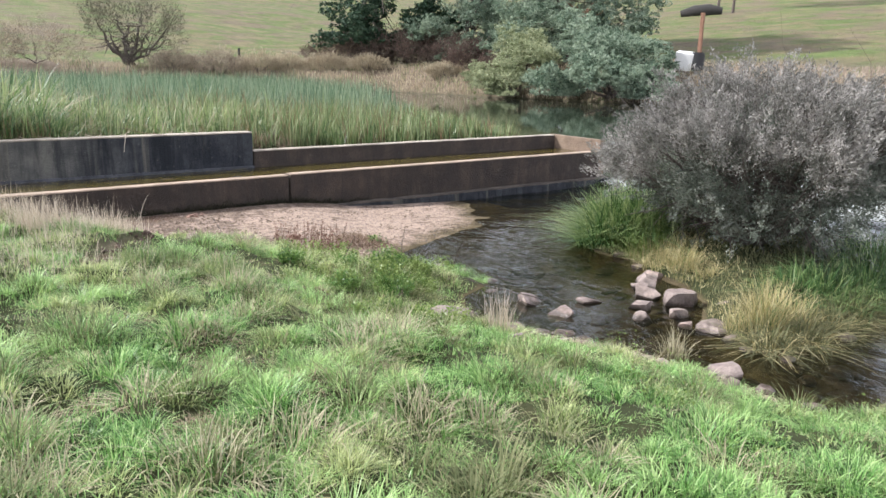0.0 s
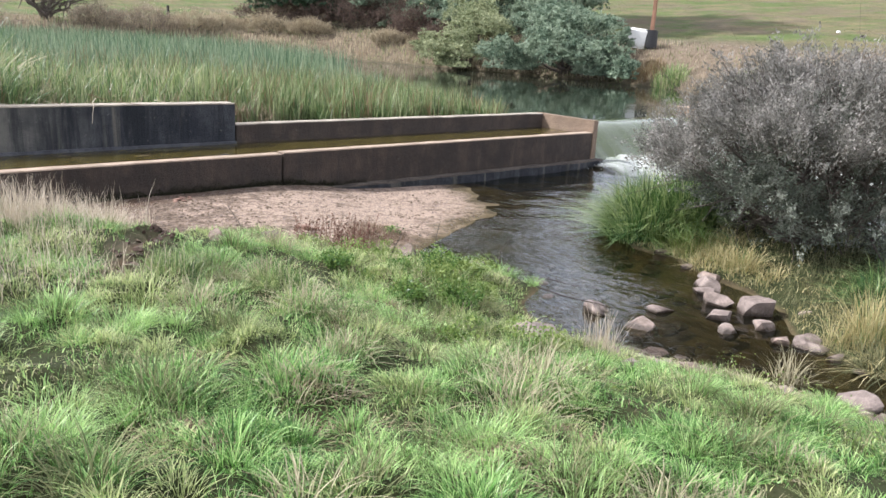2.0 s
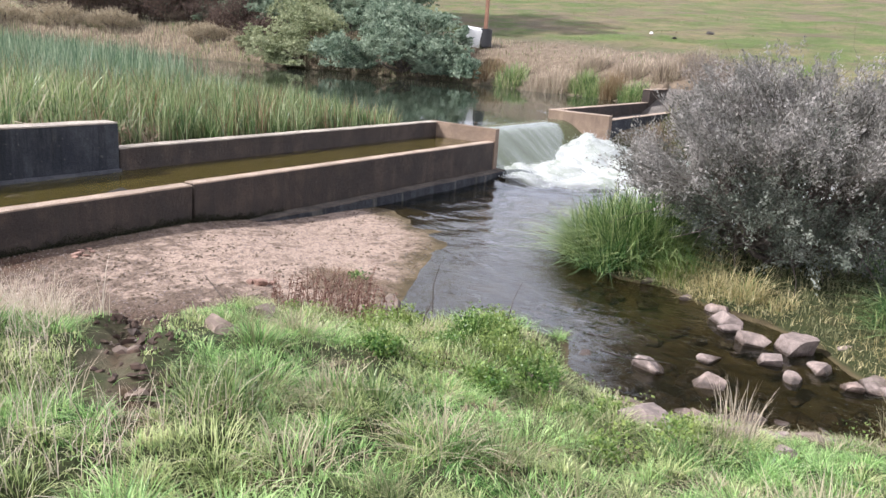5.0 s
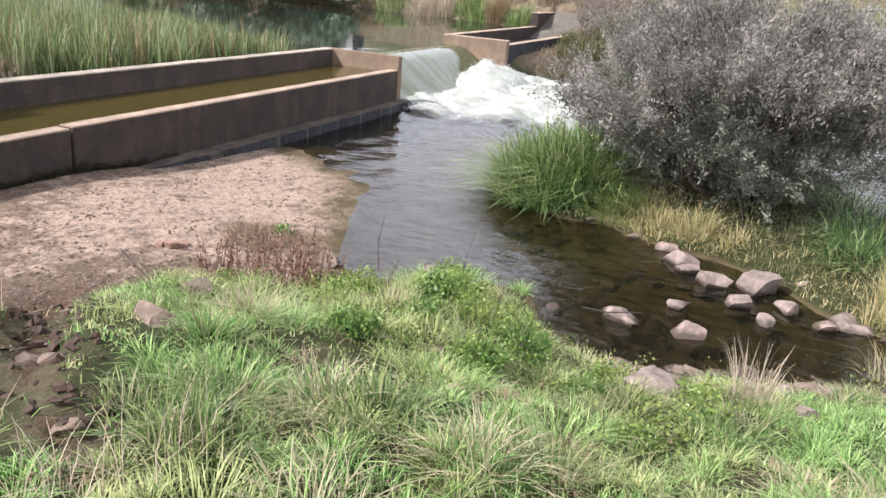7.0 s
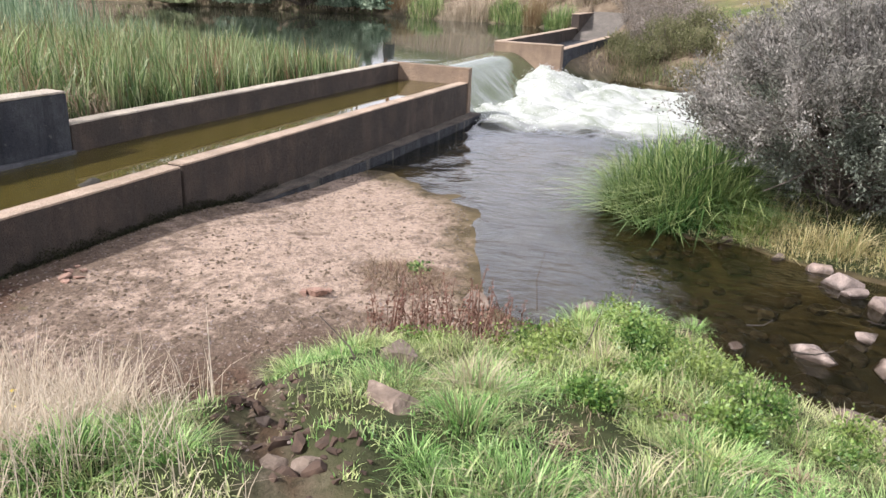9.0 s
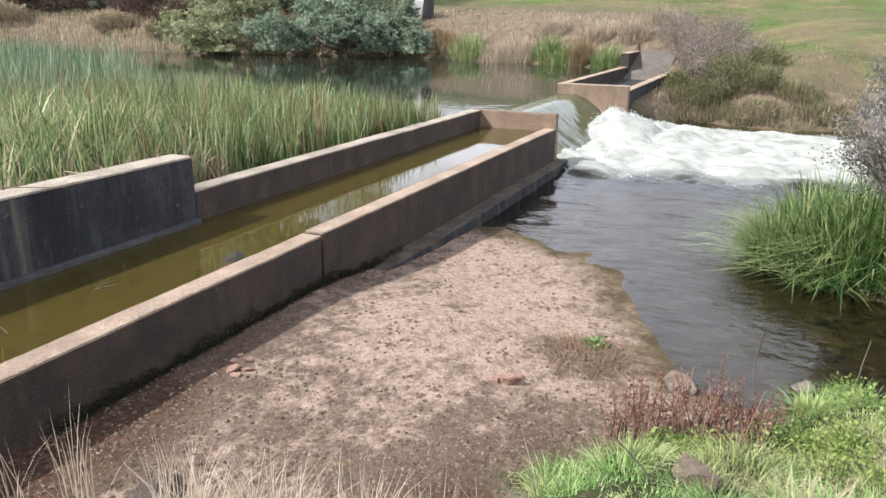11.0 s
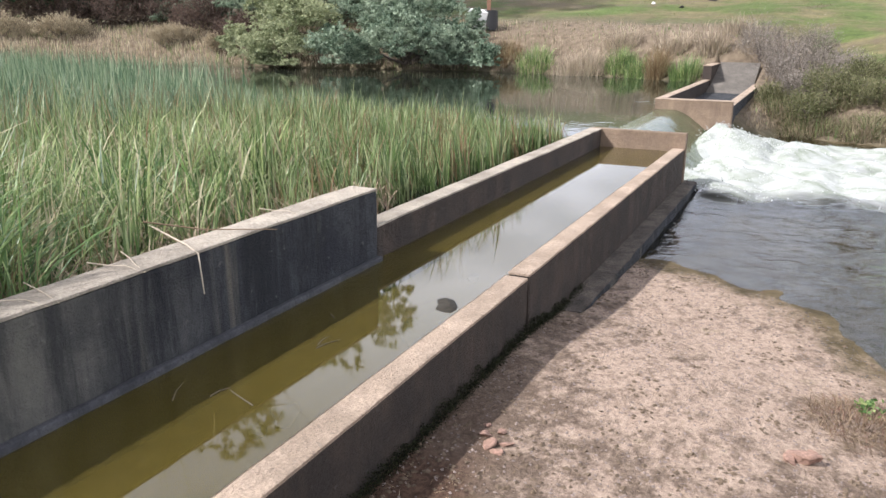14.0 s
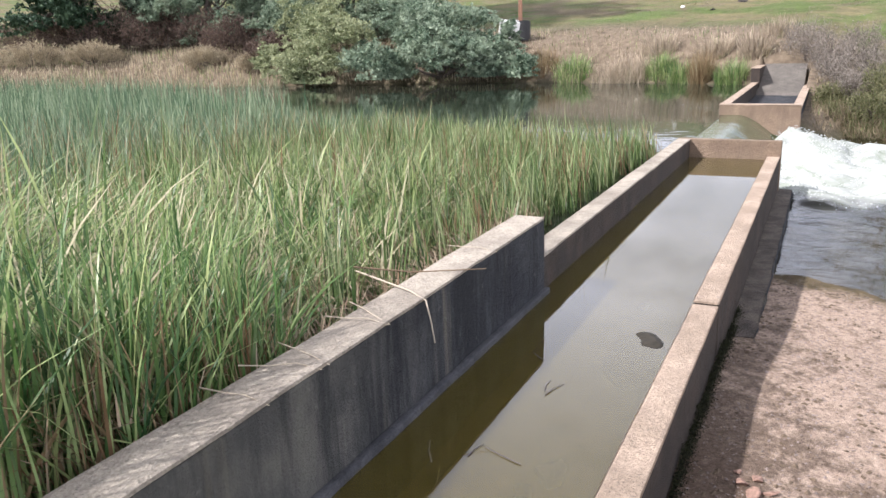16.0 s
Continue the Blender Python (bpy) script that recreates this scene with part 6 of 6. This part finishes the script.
for i, (x, y, r) in enumerate([(-1.86, -0.42, 0.055), (-1.76, -0.36, 0.06), (-1.7, -0.45, 0.05), (-1.82, -0.52, 0.045), (-1.66, -0.33, 0.035), (-1.92, -0.5, 0.035)]):
    rock("small flat pinkish stone on the gravel apron", x, y, r, 0.3, i + 80, float(ground_z(x, y)) + 0.01, group="flat stones on the apron").data.materials[0] = M_CLOD
for i, (x, y, r) in enumerate([(-0.97, -2.12, 0.1), (-1.06, -2.05, 0.05), (-0.88, -2.18, 0.04)]):
    rock("reddish clod of earth on the gravel apron", x, y, r, 0.5, i + 95, float(ground_z(x, y)) + 0.015, group="clods on the apron", name="clod").data.materials[0] = M_CLOD


SHORE = [(-0.92, -5.85), (-0.8, -6.4), (-0.54, -6.9), (-0.3, -7.4), (-0.2, -7.85), (-0.14, -8.3), (-0.15, -9.2)]
for i in range(46):
    rnd = random.Random(i + 700)
    a, b_ = SHORE[(k := rnd.randrange(len(SHORE) - 1))], SHORE[k + 1]
    u, off = rnd.random(), rnd.uniform(-0.28, 0.1)
    x, y = a[0] + (b_[0] - a[0]) * u + off, a[1] + (b_[1] - a[1]) * u + 0.3 * off
    rock("small pale stone on the muddy stream margin", x, y, rnd.uniform(0.025, 0.075), rnd.uniform(0.35, 0.6), i + 700, float(ground_z(x, y)) + 0.006, group="stones on the stream margin")
k = RNG.integers(0, len(SHORE) - 1, 2600)
a, b_, u = np.array(SHORE)[k], np.array(SHORE)[k + 1], RNG.random((2600, 1))
q = a + (b_ - a) * u + RNG.normal(0, 0.1, (2600, 2)) - np.array([0.16, 0.05])
q = q[fbm(q[:, 0], q[:, 1], 0.7, 3, 9.0) > -0.2]
stuff("plant_litter", "flattened straw washed along the stream margin", "litter", blades(on_ground(q[:, 0], q[:, 1], -0.004), RNG.uniform(0.015, 0.045, len(q)), RNG.uniform(0.003, 0.007, len(q)), RNG.uniform(1.5, 4.0, len(q)), None, 0.3, 3), M_STRAW)


for i in range(150):
    rnd = random.Random(i + 300)
    k = rnd.random()
    x, y = -2.85 - 1.15 * k + rnd.uniform(-0.2, 0.18), -2.75 - 1.6 * k + rnd.uniform(-0.2, 0.2)
    rock("dark wet clod of trampled mud on the bank", x, y, rnd.uniform(0.03, 0.055) if i % 5 == 0 else rnd.uniform(0.012, 0.032), rnd.uniform(0.4, 0.7), i + 300, float(ground_z(x, y)) + 0.004, group="mud clods", name="clod").data.materials[0] = M_MUD


def build_gravel():
    """Pebbles, crumbs and litter strewn over the apron."""
    base = np.array([(1, 0, 0), (0, 1, 0), (-1, 0, 0), (0, -1, 0), (0, 0, 1), (0, 0, -1)], dtype=float)
    tri = np.array([(0, 1, 4), (1, 2, 4), (2, 3, 4), (3, 0, 4), (1, 0, 5), (2, 1, 5), (3, 2, 5), (0, 3, 5)])
    for n, lo, hi, m, dirt, lb in ((9000, 0.004, 0.013, M_STONE, False, "fine pebbles strewn over the gravel apron"), (11000, 0.005, 0.024, M_DIRT, True, "dark crumbs of dry mud on the apron")):
        x, y = scatter(n, -3.6, 3.4, -4.6, -0.05)
        ds, mu, dn = signed(x, y, SAND), signed(x, y, MUD), signed(x, y, NEAR_BANK)
        keep = (dn > 0.05) & ((ds > 0) | (mu > 0))
        if dirt:
            keep &= RNG.random(n) < np.maximum(0.03, np.maximum(smooth01(-ds, -1.3, -0.1), np.maximum(0.6 * smooth01(-x, 0.6, 2.4), (mu > 0)))) + 0.5 * (fbm(x, y, 0.9, 3, 3.3) > 0.35)
        p = on_ground(x[keep], y[keep], -0.002)
        k = len(p)
        sz = RNG.uniform(lo, hi, k)
        v = p[:, None] + (base[None] + RNG.normal(size=(k, 6, 3)) * 0.22) * (sz[:, None] * np.array([1, 1, 0.6])[None])[:, None]
        stuff("gravel", lb, "gravel", (v.reshape(-1, 3), [((np.arange(k) * 6)[:, None, None] + tri[None]).reshape(-1, 3)]), m)
    x, y = scatter(9000, -3.4, 2.6, -3.4, -0.1)
    keep = (signed(x, y, SAND) > 0) & (signed(x, y, NEAR_BANK) > 0.2) & (RNG.random(len(x)) < 0.2 + 0.6 * (fbm(x, y, 0.8, 3, 8.0) > 0.2))
    x, y = x[keep], y[keep]
    stuff("plant_litter", "broken straw and twigs lying on the apron", "litter", blades(on_ground(x, y, -0.004), RNG.uniform(0.008, 0.02, len(x)), RNG.uniform(0.002, 0.005, len(x)), RNG.uniform(2.0, 5.0, len(x)), None, 0.3, 2), M_LITTER)


M_DIRT = plain("dark_dry_mud", (0.11, 0.08, 0.055), 0.95, 0.4, 30)
build_gravel()
tussock("dead_plant_mat", "matted brown dead plant washed on the apron", -0.15, -2.48, 0.34, 900, 0.17, M_LITTER, 0.006, 1.6, category="dead plant", dry=0.3, dry_mat=M_SCRUB_PINK)
for x, y, r in ((-0.55, -2.62, 0.3), (-0.9, -2.8, 0.26), (-0.45, -2.25, 0.22), (-1.3, -2.75, 0.2)):
    tussock("dead_plant_mat", "thin brown dead stems matted on the apron", x, y, r, 260, 0.08, M_LITTER, 0.005, 1.9, category="dead plant", dry=0.2, dry_mat=M_SCRUB_PINK)
tussock("dead_plant_mat", "dark trailing root mat at the water's edge", 0.1, -2.72, 0.2, 300, 0.09, M_LITTER, 0.006, 1.7, category="dead plant", dry=0.0)
c = on_ground(np.full(90, 0.08), np.full(90, -2.52)) + RNG.normal(size=(90, 3)) * np.array([0.05, 0.05, 0.02]) + np.array([0, 0, 0.07])
thing("green_plant", "small bright green plant sprouting from the debris", "plant", kind="stuff", data=mesh_of("green_plant", *leaves(c, RNG.uniform(0.03, 0.05, 90), 1.8, 0.4), M_SEDGE))


# ---- odds and ends ----
def stick(name, label, points, r0, r1, material, category="stick"):
    return thing(name, label, category, data=mesh_of(name, *tube(points, np.linspace(r0, r1, len(points)), 5), material, True))


stick("dead_reed_stalk", "dry bent reed stalk draped over the trough wall", [(-1.95, 2.05, 1.13), (-2.1, 1.72, 1.13), (-2.19, 1.5, 1.125), (-2.22, 1.38, 1.09), (-2.26, 1.33, 0.98), (-2.28, 1.30, 0.86)], 0.007, 0.004, M_PALE)
stick("dead_reed_stalk", "dry reed stalk lying across the trough wall", [(-2.1, 1.95, 1.2), (-1.85, 1.66, 1.125), (-1.72, 1.46, 1.12), (-1.58, 1.27, 1.11)], 0.006, 0.003, M_LITTER)
for x, a in ((-2.75, 0.5), (-3.15, -0.3), (-3.45, 0.9), (-2.5, -0.7), (-3.7, 0.2), (-1.2, 0.4)):
    stick("dead_reed_stalk", "short dry stalk lying on the trough wall", [(x, 1.72, 1.13), (x + 0.07 * a, 1.6, 1.122), (x + 0.16 * a, 1.5, 1.12), (x + 0.2 * a, 1.38, 1.09)], 0.004, 0.002, M_PALE)
for i, (x, y, r, lb) in enumerate([(-0.9, 0.46, 0.27, "dark stone lying in the trough water"), (-2.58, 0.5, 0.1, "dark clod lying in the trough water"), (0.34, 0.63, 0.06, "small stone lying in the trough water"), (-2.7, 0.62, 0.06, "small stone lying in the trough water")]):
    rock(lb, x, y, r, 0.5, 120 + i, (0.312, 0.385, 0.3, 0.3)[i], group="stones in the trough").data.materials[0] = M_SODDEN
for i, (x, y, a, ln) in enumerate([(-2.85, 1.05, 0.5, 0.22), (-1.85, 0.78, 0.1, 0.16), (-2.7, 0.62, 1.2, 0.25), (-2.72, 0.9, -0.2, 0.14), (-1.9, 0.76, -0.3, 0.2), (-1.4, 0.95, 0.8, 0.12)]):
    stick("floating_twig", "thin twig floating on the trough water", [(x, y, TROUGH_Z + 0.004), (x + ln * 0.5 * math.cos(a), y + ln * 0.5 * math.sin(a) + 0.012, TROUGH_Z + 0.007), (x + ln * math.cos(a), y + ln * math.sin(a), TROUGH_Z + 0.004)], 0.004, 0.002, M_BARK, "twig")
for p in ([(-0.2, -5.3, 0.02), (0.1, -5.42, -0.08), (0.45, -5.5, -0.16)], [(-0.7, -5.6, 0.1), (-0.45, -5.75, 0.0), (-0.1, -5.9, -0.1), (0.15, -5.95, -0.19)], [(-1.55, -4.3, 0.06), (-1.5, -4.4, 0.25), (-1.42, -4.45, 0.45)], [(-2.6, -3.45, 0.25), (-2.52, -3.3, 0.42), (-2.58, -3.15, 0.6)],
          [(-0.3, -3.75, -0.15), (-0.27, -3.72, 0.1), (-0.24, -3.76, 0.33)], [(0.05, -4.4, -0.15), (0.08, -4.42, 0.05), (0.16, -4.46, 0.22)]):
    stick("bare_twig", "bare dark twig standing out of the weeds", p, 0.007, 0.003, M_BARK, "twig")

# ---- far bank things ----
gz = float(ground_z(29.0, 12.4))
post = thing("fence_post", "red-brown timber post on the far bank", "post", at=pose(29.0, 12.4, gz - 0.2, 0, 0, 20))
part("post", slab((-0.09, -0.09, 0), (0.09, 0.09, 2.9), 0.02, 0.3), M_POST, post)
tank = thing("metal_tank", "white open-sided metal tank tilted on the bank", "tank", at=pose(28.3, 12.75, float(ground_z(28.3, 12.75)) + 0.02, 6, -8, 25))
part("shell", slab((-0.4, -0.45, 0), (0.3, 0.45, 0.9), 0.02, 0.3, 0.04), M_WHITE, tank)
# Solid black slab painted in where the open end shows a dark inside.
part("dark_inside", slab((0.295, -0.39, 0.06), (0.35, 0.39, 0.83), 0.01, 0.3), M_BLACK, tank, "black slab standing in for the dark open end")
drum = thing("drum", "black plastic drum beside the post", "drum", at=(28.4, 12.05, float(ground_z(28.4, 12.05)) - 0.03))
bm = bmesh.new()
bmesh.ops.create_cone(bm, cap_ends=True, segments=20, radius1=0.33, radius2=0.33, depth=0.9, matrix=Matrix.Translation((0, 0, 0.45)))
bmesh.ops.bevel(bm, geom=[e for e in bm.edges if abs(e.verts[0].co.z - e.verts[1].co.z) < 0.01], offset=0.05, segments=2, affect="EDGES")
part("barrel", bm, M_BLACK, drum)
def ground_point(x, y, up=0.0):
    return (x, y, float(ground_z(x, y)) + up)


thing("fallen_log", "charred fallen log on the pasture", "log", data=mesh_of("fallen_log", *tube([ground_point(63.4, 38.9, 0.25), ground_point(64.1, 37.8, 0.4), ground_point(64.9, 36.6, 0.4), ground_point(65.6, 35.6, 0.25)], [0.42, 0.66, 0.7, 0.45], 9), M_CHAR, True))
for x, y, h in ((16.5, 40.6, 1.3),):
    p = thing("fence_post", "thin weathered fence post on the far bank", "post", at=ground_point(x, y, -0.2))
    part("post", slab((-0.07, -0.07, 0), (0.07, 0.07, h), 0.015, 0.3), M_CHAR, p)
for x, y, r, lb in ((58, -5.6, 0.5, "grey old gum trunk at the top of the pasture"), (62, -9.8, 0.45, "pale gum trunk at the top of the pasture"), (65.7, 36.2, 0.13, "dark gum trunk beside the fallen log"), (66.5, 35.0, 0.12, "dark gum trunk beside the fallen log")):
    a, b_, c, d = (np.array(ground_point(x, y, k)) for k in (-0.3, 2.0, 5.0, 9.0))
    g = thing("gum_tree", lb, "tree")
    child("trunk", mesh_of("trunk", *tube([a, b_ + (0.1, 0, 0), c, d + (0.3, 0.2, 0)], [r * 1.3, r, r * 0.85, r * 0.6], 10), M_BARK, True), g)
    q = lobes_of([(x, y, d[2] + 2.5, 4, 4, 2.6, 1600)], 16)
    child("crown", mesh_of("crown", *leaves(q, RNG.uniform(0.3, 0.6, len(q)), 2.5, -0.3), M_TREE), g)
rock("white stone lying on the pasture", 37.1, 6.5, 0.12, 0.6, 150, float(ground_z(37.1, 6.5)) + 0.05, group="stones on the pasture").data.materials[0] = M_WHITE
rock("dark stump lying on the pasture", 38.9, 3.8, 0.3, 0.3, 151, float(ground_z(38.9, 3.8)) + 0.05, group="stones on the pasture").data.materials[0] = M_CHAR
rock("dark lump of wood on the pasture", 36.0, 4.9, 0.18, 0.35, 152, float(ground_z(36.0, 4.9)) + 0.05, group="stones on the pasture").data.materials[0] = M_CHAR

# moss along the trough wall's foot, near-black to paint in the dark gap
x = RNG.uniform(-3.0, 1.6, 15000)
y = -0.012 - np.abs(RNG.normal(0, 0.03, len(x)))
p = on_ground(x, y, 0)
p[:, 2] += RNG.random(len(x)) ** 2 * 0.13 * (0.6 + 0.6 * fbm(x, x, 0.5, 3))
stuff("moss", "near-black moss painting in the dark gap at the wall foot", "moss", leaves(p, RNG.uniform(0.006, 0.016, len(p)), 1.3, 0.3), M_MOSS)

# cobbles on the stream bed
n = 260
x, y = scatter(n, -0.9, 2.4, -9.2, -4.2)
k = (signed(x, y, NEAR_BANK) < -0.05) & (signed(x, y, ISLAND) < -0.02)
x, y = x[k], y[k]
bm = bmesh.new()
bmesh.ops.create_icosphere(bm, subdivisions=2, radius=1)
ball = np.array([v.co[:] for v in bm.verts])
tri = np.array([[v.index for v in f.verts] for f in bm.faces])
bm.free()
c = on_ground(x, y, -0.01)
sz = RNG.uniform(0.04, 0.13, len(x))[:, None, None] * RNG.uniform(0.6, 1.2, (len(x), 1, 3)) * np.array([1, 1, 0.5])
v = c[:, None] + ball[None] * sz * (1 + 0.12 * RNG.normal(size=(len(x), len(ball), 1)))
stuff("cobbles", "brown cobbles lying on the stream bed", "stones", (v.reshape(-1, 3), [((np.arange(len(x)) * len(ball))[:, None, None] + tri[None]).reshape(-1, 3)]), M_STONE)


# small yellow flowers on the apron's edge
M_PETAL = plain("yellow_petal", (0.85, 0.66, 0.03), 0.6, 0.15, 60)
for x, y, h in ((-3.39, -1.27, 0.1), (-3.36, -1.71, 0.12), (-3.44, -1.81, 0.09), (-3.62, -2.0, 0.1)):
    f = thing("yellow_flower", "small yellow flower on a thin green stem", "flower", "yellow flowers", at=ground_point(x, y, -0.01))
    child("stem", mesh_of("stem", *tube([(0, 0, 0), (0.006, 0.004, h * 0.5), (0.012, 0.0, h)], [0.003, 0.0025, 0.002], 5), M_SEDGE, True), f)
    for i in range(8):
        a = i * 0.785
        u, w = np.array((math.cos(a), math.sin(a), 0.25)), np.array((-math.sin(a), math.cos(a), 0.0))
        o = np.array((0.012, 0.0, h))
        child("petal", mesh_of("petal", [o, o + u * 0.012 + w * 0.006, o + u * 0.022, o + u * 0.012 - w * 0.006], [[(0, 1, 2, 3)]], M_PETAL), f)
    g = tuft_set(np.array([x]), np.array([y]), 26, 0.06, 0.09, 0.006, 0.8)
    child("foliage", mesh_of("foliage", g[0] - np.array(ground_point(x, y, -0.01)), g[1], M_WEED), f)
